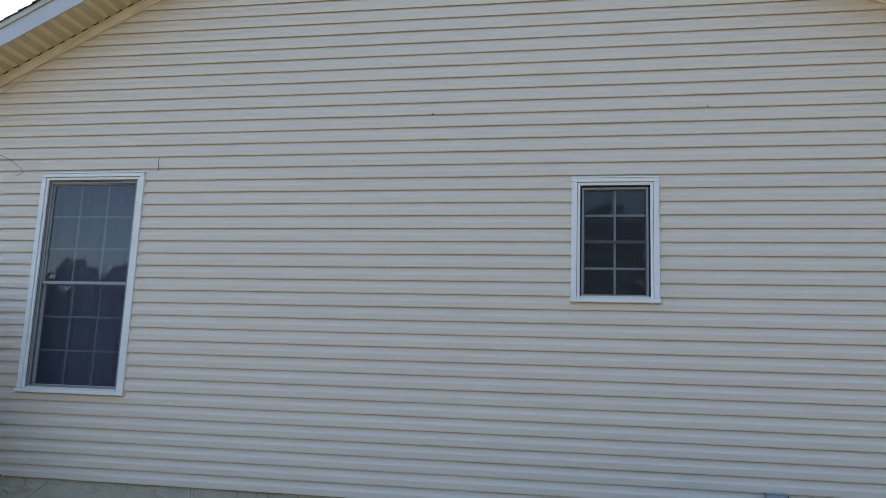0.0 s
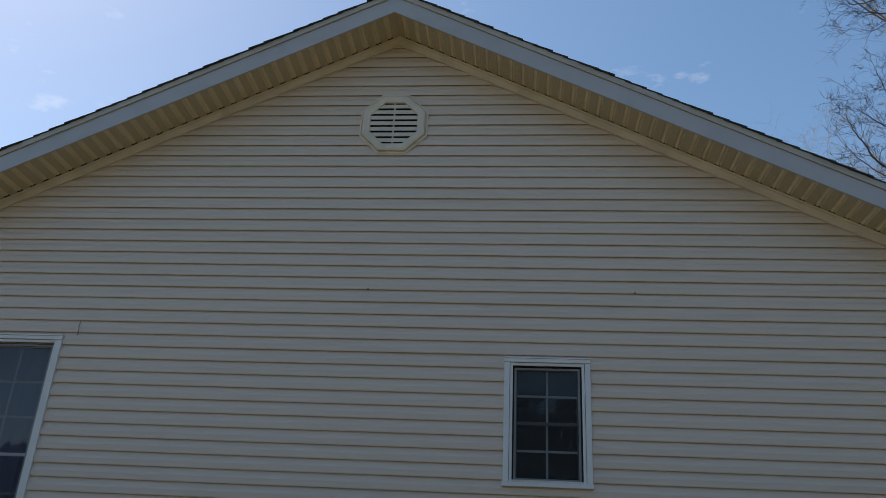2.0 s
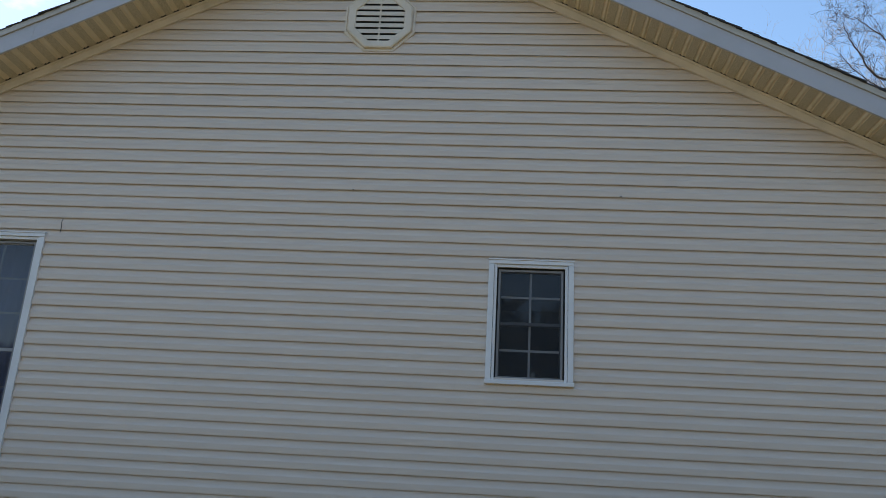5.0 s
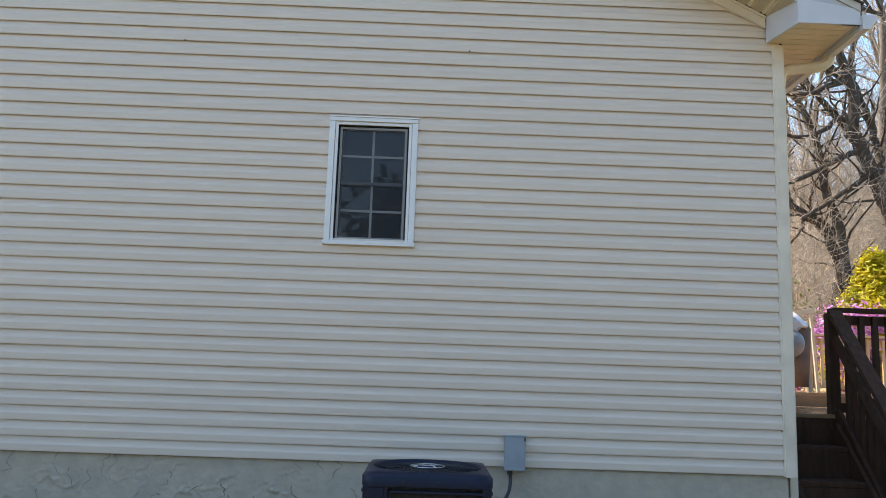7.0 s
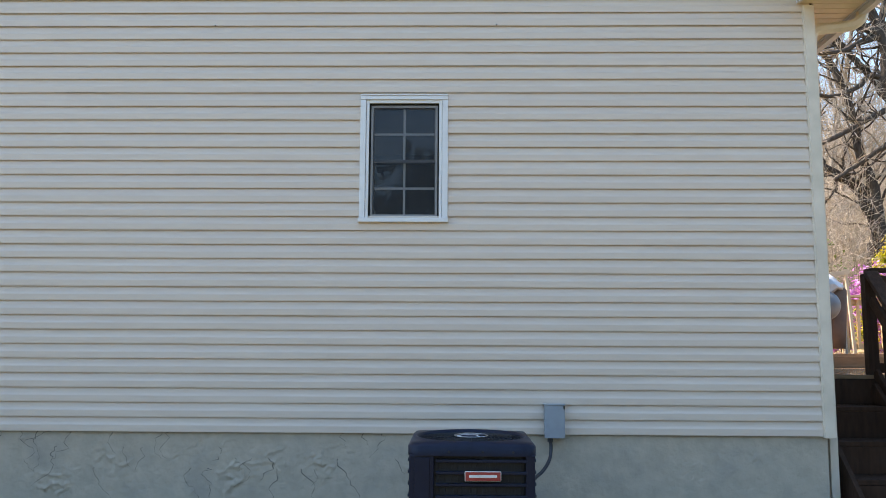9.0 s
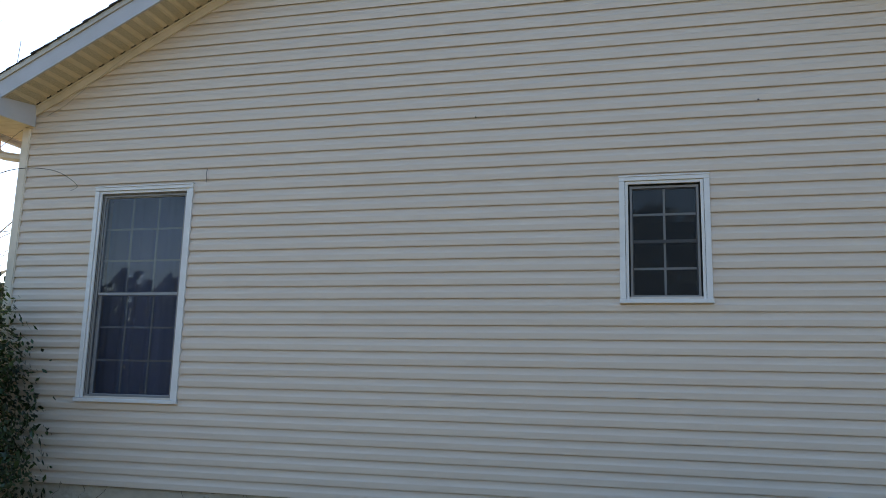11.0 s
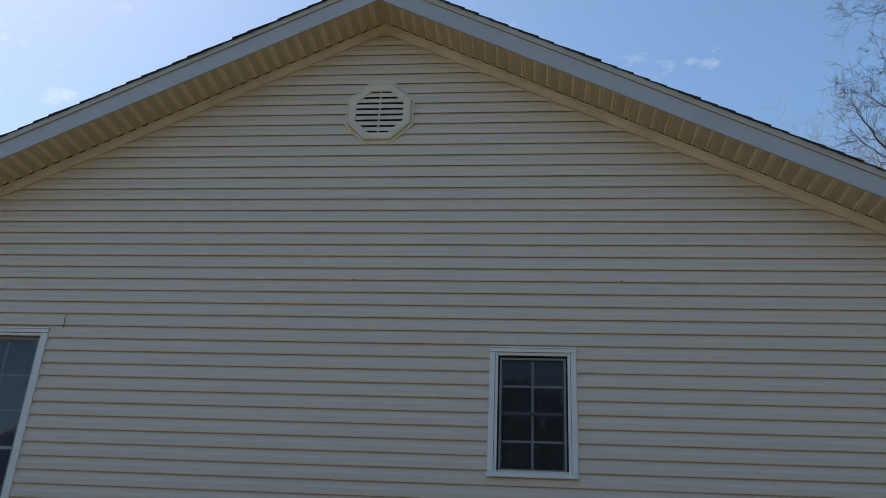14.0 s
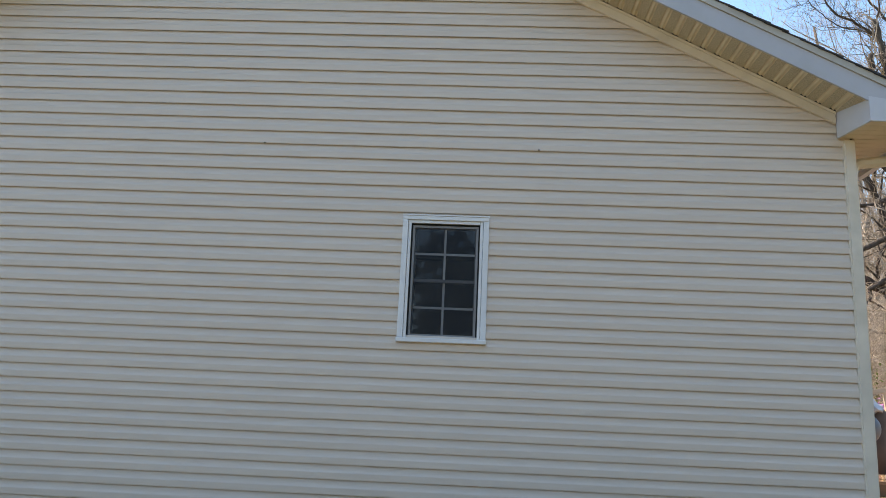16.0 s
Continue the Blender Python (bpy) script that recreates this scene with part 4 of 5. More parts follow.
# ---------------- deck, stairs and railings ----------------
DZ, DY = 1.165, 0.85                    # deck height and front edge
SX = 4.50                               # stair rail line
UZ, UY = 1.33, 3.3                      # raised back part
deck = thing("deck", (3.80, DY, DZ), "wooden deck with wet sunlit boards beside the house", "deck", "", "structure")
for i in range(17):
    y = 0.145 * i
    part("deck_board", box(bmesh.new(), 0.06, 4.6, y + 0.003, y + 0.142, -0.035, 0.0, 0.003), DECK_WET, deck)
part("rim_joist", box(bmesh.new(), 0.06, 4.6, 0.004, 0.045, -0.22, -0.037, 0.004), WOOD_DARK, deck)
for i in range(36):
    y = UY - DY + 0.145 * i
    part("deck_board", box(bmesh.new(), 0.06, 7.2, y + 0.003, y + 0.142, UZ - DZ - 0.035, UZ - DZ, 0.003), DECK_WET, deck)
part("step_riser", box(bmesh.new(), 0.06, 4.6, UY - DY + 0.006, UY - DY + 0.04, 0.002, UZ - DZ - 0.037, 0.003), DECK_WET, deck)
for x in (0.2, 2.4, 4.4):
    for y in (0.12, 2.2):
        part("deck_post", box(bmesh.new(), x, x + 0.09, y, y + 0.09, -DZ - 0.05, -0.22, 0.006), WOOD_DARK, deck)

# added dark boards that stand in for the shade under the deck
for i in range(28):
    part("skirt_board", box(bmesh.new(), 0.70 + 0.14 * i, 0.835 + 0.14 * i, 0.048, 0.068, -DZ - 0.02, -0.20, 0.003), WOOD_DARK, deck)

stairs = thing("stairs", (3.86, DY, 0.0), "dark brown wooden stairs up to the deck in shade", "stairs", "", "structure")
RISE, RUN = 0.258, 0.27
SW = SX - 3.86 - 0.05
for i in range(1, 5):
    z, y = DZ - RISE * i, -RUN * i
    part("tread", box(bmesh.new(), 0.02, SW, y - 0.02, y + RUN + 0.0, z - 0.042, z, 0.005), WOOD_DARK, stairs)
    part("riser", box(bmesh.new(), 0.025, SW - 0.005, y + RUN - 0.03, y + RUN - 0.008, z + 0.002, z + RISE - 0.044), WOOD_DARK, stairs)
for x in (0.0, SW + 0.002):
    bm = bmesh.new()
    beam(bm, (x, 0.0, DZ - 0.16), (x, -RUN * 4.2, DZ - 0.16 - RISE * 4.2), 0.04, 0.26, 0.004)
    part("stringer", bm, WOOD_DARK, stairs)


def railing(a, b, top, bottom, step, mat, label, posts=(0.0, 1.0), post=0.09, cap=0.14, foot=-0.3, extra=0.03, bal=0.036):
    """A railing from a to b with posts, cap, two rails and square balusters; top and bottom are heights above the line a-b."""
    a, b = Vector(a), Vector(b)
    r = thing("railing", a, label, "railing", "deck railings")
    d = b - a
    for t in posts:
        p = d * t
        part("post", box(bmesh.new(), p.x - post / 2, p.x + post / 2, p.y - post / 2, p.y + post / 2, p.z + foot, p.z + top - 0.03 + extra, 0.006), mat, r)
    up = Vector((0, 0, 1))
    bm = bmesh.new()
    beam(bm, up * (top + extra), d + up * (top + extra), cap, 0.036, 0.005)
    part("cap_rail", bm, mat, r)
    off = Vector((0, -0.045, 0)) if abs(d.x) > abs(d.y) else Vector((0.045, 0, 0))
    for z in (top - 0.06, bottom):
        bm = bmesh.new()
        beam(bm, up * z, d + up * z, 0.036, 0.085, 0.004)
        part("rail", bm, mat, r)
    n = int(d.length / step)
    bm0 = box(bmesh.new(), -bal / 2, bal / 2, -bal / 2, bal / 2, bottom - 0.05, top - 0.02, 0.002)
    me = bpy.data.meshes.new("baluster")
    bm0.to_mesh(me)
    bm0.free()
    me.materials.append(mat)
    for i in range(1, n):
        ob = new("baluster", me)
        ob.parent = r
        ob.location = d * (i / n) + off
    return r


railing((SX, DY + 0.05, DZ), (7.6, DY + 0.05, DZ), 0.90, 0.06, 0.12, WOOD_DARK, "dark brown shaded wooden deck railing with square balusters", (0.0, 0.44, 1.0), foot=-1.2, bal=0.046)
railing((SX, DY - 0.01, DZ), (SX + 0.0, -0.10, DZ - 0.98), 0.72, 0.02, 0.14, WOOD_DARK, "dark brown sloping stair rail beside the steps", (1.0,), foot=-0.42, cap=0.12, extra=0.19)
railing((4.2, 6.6, UZ), (11.2, 6.6, UZ), 0.86, 0.10, 0.125, WOOD_SUN, "railing in sun-bright wood along the back of the deck", (0.0, 0.2, 0.4, 0.6, 0.8, 1.0), cap=0.2, bal=0.04)

# picket gate and mossy post in front of the deck
gate = thing("picket_gate", (4.66, -0.12, 0.0), "dark weathered picket gate with dog-eared boards in shade", "gate")
for i in range(8):
    x = 0.06 + 0.165 * i
    h = 1.10 + 0.01 * math.sin(i * 2.1)
    part("picket", prism(bmesh.new(), [(x, 0.10), (x + 0.095, 0.10), (x + 0.095, h - 0.05), (x + 0.07, h), (x + 0.025, h), (x, h - 0.05)], -0.02, 0.0), WOOD_DARK, gate)
for z in (0.32, 0.86):
    part("gate_rail", box(bmesh.new(), 0.0, 1.35, 0.002, 0.04, z, z + 0.085, 0.004), WOOD_DARK, gate)
latch = part("latch", box(bmesh.new(), 0.92, 1.02, -0.05, -0.022, 1.53, 1.57, 0.004), STEEL, gate, "steel gate latch")
fp = thing("fence_post", (5.66, -0.6, 0.0), "old mossy wooden fence post beside the gate", "post")
bm = bmesh.new()
bmesh.ops.create_cone(bm, cap_ends=True, segments=14, radius1=0.11, radius2=0.10, depth=1.72, matrix=Matrix.Translation((0, 0, 0.83)))
for vv in bm.verts:
    vv.co.x += 0.012 * noise.noise(vv.co * 6)
    vv.co.y += 0.012 * noise.noise(vv.co * 6 + Vector((4, 0, 0)))
part("post_shaft", bm, MOSSY, fp, "", True)

# covered grill on the deck
grill = thing("barbecue_grill", (5.45, 4.0, UZ), "grey kettle grill with a brown cover and pale plastic over it", "grill")
bm = bmesh.new()
bmesh.ops.create_uvsphere(bm, u_segments=24, v_segments=14, radius=0.19, matrix=Matrix.Translation((-0.02, -0.18, 0.60)))
part("hood", bm, KETTLE, grill, "", True)
bm = stack([(rounded(0.02, 0.27, -0.15, 0.25, 0.1), 0.06), (rounded(0.04, 0.30, -0.15, 0.25, 0.1), 0.4), (rounded(-0.02, 0.34, -0.12, 0.25, 0.1), 0.80), (rounded(0.0, 0.3, -0.08, 0.2, 0.1), 0.88)])
part("cover", bm, COVER_BROWN, grill, "brown canvas cover", True)
bm = bmesh.new()
bmesh.ops.create_icosphere(bm, subdivisions=3, radius=0.30, matrix=Matrix.Translation((-0.04, 0.0, 0.86)) @ Matrix.Diagonal((1.15, 0.9, 0.5, 1)))
for vv in bm.verts:
    vv.co += Vector((0.3, 0.3, 0.5)) * 0.16 * noise.noise(vv.co * 6)
part("plastic_sheet", bm, COVER_SILVER, grill)
for x in (-0.12, 0.3):
    part("leg", box(bmesh.new(), x, x + 0.03, 0.0, 0.03, 0.0, 0.5), STEEL, grill)
arb = thing("wooden_frame", (6.40, 5.6, UZ), "pale bare wooden frame standing on the deck", "wooden frame")
bm = bmesh.new()
beam(bm, (-0.22, 0, 1.115), (0.22, 0, 1.195), 0.06, 0.075, 0.004)
part("crosspiece", bm, WOOD_PALE, arb)
for x, t in ((-0.17, 1.10), (0.20, 1.17)):
    bm = bmesh.new()
    beam(bm, (x + 0.05, 0, 0.0), (x - 0.02, 0, t), 0.04, 0.04, 0.003)
    part("upright", bm, WOOD_PALE, arb)

# ---------------- plants and woods ----------------
def grow(rnd, verts, faces, twv, twf, p, d, length, radius, level, levels, droop=0.0, wander=0.22, split=(2, 4), seg=5, up=0.12):
    """A branch with its side branches; thick wood goes to one list, twigs to the other."""
    pts, radii = [p.copy()], [radius]
    q, dd = p.copy(), d.normalized()
    for i in range(seg):
        dd = (dd + Vector((rnd.gauss(0, wander), rnd.gauss(0, wander), rnd.gauss(0, wander) + up - droop))).normalized()
        q = q + dd * (length / seg)
        pts.append(q.copy())
        radii.append(radius * (1 - 0.62 * (i + 1) / seg) if level < levels else radius * (1 - 0.85 * (i + 1) / seg))
    thick = radius > 0.022
    tube_lists(verts if thick else twv, faces if thick else twf, pts, radii, 7 if radius > 0.08 else (5 if thick else 3))
    if level >= levels:
        return
    kids = rnd.randint(*split) + (2 if level == 0 else 0)
    for k_ in range(kids):
        t = rnd.uniform(0.30 if level else 0.28, 1.0)
        i = min(int(t * seg), seg - 1)
        base = pts[i].lerp(pts[i + 1], t * seg - i)
        r = radii[i] * rnd.uniform(0.42, 0.66)
        axis = (pts[i + 1] - pts[i]).normalized()
        side = axis.cross(Vector((rnd.gauss(0, 1), rnd.gauss(0, 1), rnd.gauss(0, 1)))).normalized()
        nd = (axis * rnd.uniform(0.45, 0.9) + side * rnd.uniform(0.5, 1.0)).normalized()
        grow(rnd, verts, faces, twv, twf, base, nd, length * (rnd.uniform(0.22, 0.38) if level == 0 else rnd.uniform(0.42, 0.68)), max(r, 0.0045), level + 1, levels, droop, wander, split, max(3, seg - 1), up)


def bare_tree(seed, x, y, h, r, label, levels=4, lean=(0, 0), split=(3, 5), bark=None, wander=0.10, z=-0.05):
    rnd = random.Random(seed)
    v, f, tv, tf = [], [], [], []
    t = thing("tree", (x, y, z), label, "tree", "bare woodland trees")
    grow(rnd, v, f, tv, tf, Vector((0, 0, 0)), Vector((lean[0], lean[1], 1)), h, r, 0, levels, 0.0, wander, split, 9, 0.10)
    raw("trunk", v, f, bark or BARK, t, "", True)
    tagged(raw("twig_crown", tv, tf, TWIG, t), kind="stuff")
    return t


def limb_tree(x, y, limbs, seed, label, often=0.45, reach=(0.5, 1.5), fine=4, bark=None, twig=None):
    """A tree whose trunk and main limbs follow given lines, each with side twigs."""
    rnd = random.Random(seed)
    v, f, tv, tf = [], [], [], []
    t = thing("tree", (x, y, -0.05), label, "tree")
    for pts, r0, r1 in limbs:
        line = [p - Vector((x, y, -0.05)) for p in spline(pts, 5)]
        n = len(line)
        rad = [r0 + (r1 - r0) * i / (n - 1) for i in range(n)]
        tube_lists(v, f, [p + Vector((rnd.gauss(0, 0.012), rnd.gauss(0, 0.012), 0)) for p in line], rad, 8)
        for i in range(3, n):
            if rnd.random() < often:
                d = (line[i] - line[i - 1]).normalized() + Vector((rnd.gauss(0, 0.8), rnd.gauss(0, 0.8), rnd.gauss(0.25, 0.6)))
                grow(rnd, v, f, tv, tf, line[i].copy(), d, rnd.uniform(*reach), min(rad[i] * 0.4, 0.03), 2, fine, 0.0, 0.25, (2, 4), 4, 0.05)
    raw("trunk", v, f, bark or BARK_DARK, t, "", True)
    tagged(raw("twig_crown", tv, tf, twig or TWIG, t), kind="stuff")
    return t


# the crooked tree beyond the deck, with its long side limbs
limb_tree(10.5, 9.2, [
    ([(10.5, 9.2, -0.05), (10.4, 9.2, 2.5), (10.15, 9.2, 4.3), (9.95, 9.2, 5.01), (9.78, 9.2, 5.42), (9.61, 9.2, 5.84), (9.42, 9.2, 6.26), (9.33, 9.2, 6.55), (9.32, 9.2, 6.83), (9.38, 9.2, 7.22), (9.29, 9.2, 7.55), (9.14, 9.2, 8.03), (8.97, 9.2, 8.51), (8.87, 9.2, 8.95), (8.83, 9.2, 9.64), (8.7, 9.2, 10.4)], 0.19, 0.055),
    ([(9.27, 9.2, 7.6), (9.1, 9.2, 7.72), (8.87, 9.2, 7.85), (8.78, 9.2, 8.12), (8.75, 9.2, 8.51), (8.6, 9.2, 8.94), (8.58, 9.2, 9.63)], 0.10, 0.05),
    ([(9.24, 9.2, 7.59), (8.82, 9.1, 7.45), (8.38, 9.0, 7.23), (8.0, 8.9, 7.15), (7.62, 8.8, 7.18), (7.08, 8.7, 7.24)], 0.062, 0.035),
    ([(9.47, 9.6, 6.53), (9.29, 9.6, 6.87), (9.0, 9.6, 7.18), (8.77, 9.6, 7.49), (8.53, 9.6, 7.69), (8.29, 9.6, 7.74), (7.94, 9.6, 7.73), (7.5, 9.6, 7.84)], 0.075, 0.04),
    ([(9.27, 9.2, 6.76), (8.98, 9.2, 6.77), (8.73, 9.1, 6.54), (8.34, 9.0, 6.34), (7.96, 8.9, 6.27), (7.64, 8.8, 6.3), (7.13, 8.7, 6.37)], 0.058, 0.03),
    ([(9.41, 9.2, 6.1), (9.13, 9.1, 6.01), (8.59, 9.0, 5.71), (8.11, 8.9, 5.45), (7.64, 8.8, 5.26), (7.13, 8.7, 5.15)], 0.065, 0.04),
    ([(9.58, 9.2, 5.65), (9.3, 9.1, 5.43), (8.9, 9.0, 5.17), (8.55, 8.9, 4.93), (8.02, 8.8, 4.6)], 0.06, 0.035),
    ([(10.3, 9.5, 4.6), (10.27, 9.7, 5.55), (10.17, 9.7, 6.04), (10.07, 9.7, 6.48), (9.9, 9.7, 7.06), (9.75, 9.7, 7.46), (9.64, 9.7, 7.9), (9.62, 9.7, 8.4), (9.8, 9.7, 8.92), (9.88, 9.7, 9.53)], 0.095, 0.04),
    ([(9.65, 9.0, 5.55), (9.83, 9.0, 5.72), (10.04, 9.0, 5.98), (10.39, 9.0, 6.18), (10.89, 9.0, 6.34), (11.33, 9.0, 6.42), (11.88, 9.0, 6.41)], 0.055, 0.03),
    ([(9.69, 9.0, 5.79), (10.1, 9.0, 6.22), (10.51, 9.0, 6.56), (10.93, 9.0, 7.01), (11.34, 9.0, 7.16), (11.94, 9.0, 7.23)], 0.034, 0.014),
], 5, "crooked dark-barked bare tree with wide low limbs", 0.6, (0.4, 1.3))
limb_tree(9.4, 9.6, [
    ([(9.4, 9.6, -0.05), (9.35, 9.6, 2.5), (9.25, 9.6, 4.17), (9.09, 9.6, 4.93), (8.93, 9.6, 5.21), (8.89, 9.6, 5.79), (8.77, 9.6, 6.36), (8.62, 9.6, 6.84), (8.39, 9.6, 7.28), (8.13, 9.6, 7.61), (7.66, 9.6, 8.19)], 0.10, 0.045),
], 9, "slender leaning bare tree with grey-brown bark", 0.7)
limb_tree(9.2, 10.0, [
    ([(9.2, 10.0, -0.05), (9.25, 10.0, 1.6), (9.28, 10.0, 2.76), (9.31, 10.0, 3.33), (9.39, 10.0, 3.91), (9.21, 10.0, 4.29), (9.08, 10.0, 4.68), (8.69, 10.0, 4.92), (8.35, 10.0, 5.15), (8.25, 10.0, 5.54), (8.2, 10.0, 6.13), (8.17, 10.0, 6.77)], 0.15, 0.06),
    ([(9.2, 10.0, 4.3), (9.3, 10.1, 4.9), (9.2, 10.2, 5.6), (9.3, 10.2, 6.4)], 0.06, 0.025),
    ([(8.6, 10.0, 4.95), (8.5, 9.8, 4.6), (8.2, 9.7, 4.3), (7.9, 9.6, 3.9)], 0.04, 0.015),
], 17, "bent dark-barked bare tree leaning over the bank", 0.7)
# straight trunks behind it
limb_tree(12.1, 13.0, [([(12.1, 13.0, -0.05), (12.1, 13.0, 5.7), (12.13, 13.0, 7.88), (12.22, 13.0, 8.96), (12.28, 13.0, 10.49), (12.25, 13.0, 11.72), (12.42, 13.0, 13.62), (12.5, 13, 16)], 0.115, 0.05)],
          21, "straight grey-barked bare tree at the wood's edge", 0.6, (0.8, 2.0), 4, BARK)
limb_tree(13.1, 13.5, [
    ([(13.1, 13.5, -0.05), (13.07, 13.5, 5.82), (13.05, 13.5, 7.63), (13.03, 13.5, 8.25), (13.2, 13.5, 9.49), (13.28, 13.5, 10.12), (13.31, 13.5, 10.75), (13.58, 13.5, 12.04), (13.7, 13.5, 15)], 0.135, 0.05),
    ([(13.17, 13.5, 9.3), (13.41, 13.5, 9.81), (13.57, 13.5, 10.38), (13.7, 13.5, 10.96), (14.14, 13.5, 12.71)], 0.10, 0.04),
    ([(13.05, 13.5, 7.4), (12.63, 13.5, 9.03), (12.93, 13.5, 9.79), (13.01, 13.5, 10.23), (12.99, 13.5, 10.74), (12.82, 13.5, 12.32)], 0.11, 0.05),
], 23, "forked grey-barked bare tree at the wood's edge", 0.6, (0.8, 2.0), 4, BARK)
limb_tree(14.1, 12.5, [([(14.1, 12.5, -0.05), (14.08, 12.5, 5.06), (14.18, 12.5, 6.78), (14.2, 12.5, 7.96), (14.19, 12.5, 9.14), (14.16, 12.5, 10.04), (14.24, 12.5, 11.57), (14.3, 12.5, 15)], 0.115, 0.06)],
          25, "straight bare tree beside the tall dark one", 0.6, (0.8, 2.0), 4, BARK)

# the tall dark tree at the edge of the woods, its crown hanging out over the yard
limb_tree(13.3, 11.5, [
    ([(13.3, 11.5, -0.05), (13.27, 11.5, 4.86), (13.28, 11.5, 6.22), (13.26, 11.5, 7.21), (13.22, 11.5, 8.72), (13.19, 11.5, 9.52), (13.17, 11.5, 10.09), (13.1, 11.5, 11.59), (13.1, 11.4, 14), (12.8, 11.3, 17.5), (12.5, 11.2, 20.5)], 0.23, 0.06),
    ([(12.6, 11.2, 19.3), (11.8, 11.0, 19.7), (11.22, 11.0, 19.43), (10.29, 11.0, 18.82), (9.66, 11.0, 18.08), (9.47, 11.0, 17.72), (9.09, 11.0, 17.36), (8.62, 11.0, 17.07), (8.12, 11.0, 16.89), (7.65, 11.0, 16.95), (7.36, 11.0, 17.27)], 0.05, 0.007),
    ([(12.8, 11.3, 17.2), (12.0, 11.1, 18.0), (11.19, 11.0, 17.8), (10.24, 11.0, 17.26), (9.94, 11.0, 17.05), (9.57, 11.0, 16.73), (9.27, 11.0, 16.46), (8.84, 11.0, 16.38), (8.65, 11.0, 16.52)], 0.05, 0.007),
    ([(12.9, 11.3, 15.4), (12.0, 11.1, 16.3), (10.9, 11.0, 16.28), (10.04, 11.0, 16.13), (9.62, 11.0, 16.06), (9.21, 11.0, 16.08), (8.75, 11.0, 16.14)], 0.04, 0.006),
    ([(12.5, 11.2, 20.3), (11.0, 11.0, 20.0), (9.77, 11.0, 18.97), (8.93, 11.0, 18.44), (8.38, 11.0, 18.07), (7.98, 11.0, 17.88), (7.42, 11.0, 17.77), (7.17, 11.0, 17.95)], 0.04, 0.006),
    ([(9.94, 11.0, 17.05), (9.95, 11.0, 16.47), (9.7, 11.0, 15.92), (9.22, 11.0, 15.52), (8.87, 11.0, 15.58)], 0.016, 0.005),
    ([(13.1, 11.4, 13.4), (12.0, 11.2, 14.2), (10.53, 11.0, 14.33), (10.05, 11.0, 14.44), (9.53, 11.0, 14.31), (9.27, 11.0, 13.93), (8.93, 11.0, 13.68)], 0.035, 0.006),
    ([(13.2, 11.4, 9.3), (11.8, 11.2, 9.9), (10.6, 11.0, 10.1), (10.01, 11.0, 10.42), (9.65, 11.0, 10.94), (9.2, 11.0, 11.31), (8.73, 11.0, 11.57), (8.44, 11.0, 12.13), (8.22, 11.0, 12.58), (8.11, 11.0, 12.99)], 0.06, 0.006),
    ([(10.9, 11.0, 10.05), (10.14, 11.0, 11.06), (9.78, 11.0, 11.6), (9.35, 11.0, 12.15), (9.0, 11.0, 12.6), (8.66, 11.0, 12.92), (8.42, 11.0, 13.12)], 0.035, 0.006),
    ([(11.2, 11.1, 10.0), (10.48, 11.0, 11.62), (9.92, 11.0, 12.39), (9.49, 11.0, 12.97), (9.28, 11.0, 13.44), (9.12, 11.0, 13.92), (9.03, 11.0, 14.29)], 0.035, 0.006),
    ([(9.8, 11.0, 10.8), (9.45, 11.0, 11.09), (8.91, 11.0, 11.19), (8.56, 11.0, 11.4), (8.27, 11.0, 11.67), (8.08, 11.0, 11.95)], 0.022, 0.005),
], 14, "tall dark-barked bare tree with drooping outer limbs", 0.9, (0.35, 1.0), 4, None, TWIG_DARK)

# woodland: a few kinds of tree, repeated behind
kinds = [bare_tree(20 + i, *spot, 13 + 2.2 * i, 0.10 + 0.02 * i, lab, 5, (0.05 * (-1) ** i, 0.03), (3, 4)) for i, (spot, lab) in enumerate([
    ((18.2, 18.6), "tall bare grey-brown woodland tree"), ((19.4, 22.0), "tall bare tree with ascending branches"),
    ((16.8, 15.0), "slim bare tree with a fine twiggy crown"), ((21.6, 23.0), "tall bare hardwood with a wide crown")])]
rnd_w = random.Random(77)
spots = []
while len(spots) < 36:
    d_ = rnd_w.uniform(20, 54)
    u = rnd_w.uniform(0.62, 0.88) if d_ < 33 else rnd_w.uniform(0.42, 0.80)
    x, y = 0.9 + d_ * u, d_ - 6.4
    if all((x - a) ** 2 + (y - b) ** 2 > 2.0 for a, b in spots):
        spots.append((x, y))
for i, (x, y) in enumerate(spots):
    s = rnd_w.uniform(0.8, 1.1) if y < 30 else rnd_w.uniform(0.85, 1.0)
    ob = copy_thing(kinds[i % 4], Matrix.Translation((x, y, bank_z(x, y) - 0.1)) @ Matrix.Rotation(rnd_w.uniform(0, 6.28), 4, "Z"))
    ob.scale = (s, s, s * rnd_w.uniform(0.95, 1.1))

# brushwood: thin stems and briars under the trees
rnd_b = random.Random(31)
v, f = [], []
w, g = [], []
for i in range(3600):
    y = 9.0 + 24 * rnd_b.random() ** 1.2
    x = 0.9 + (y + 6.4) * rnd_b.uniform(0.36, 0.80)
    h = rnd_b.uniform(0.8, 3.2) if y < 12 else rnd_b.uniform(1.2, 5.0)
    pale = i % 5 < 2
    a, b = (v, f) if pale else (w, g)
    p, d = Vector((x, y, bank_z(x, y) - 0.03)), Vector((rnd_b.gauss(0, 0.4), rnd_b.gauss(0, 0.4), 1))
    grow(rnd_b, a, b, a, b, p, d, h, rnd_b.uniform(0.004, 0.011), 2, 4 if i % 3 else 3, 0.05, 0.24, (2, 4), 5, 0.03)
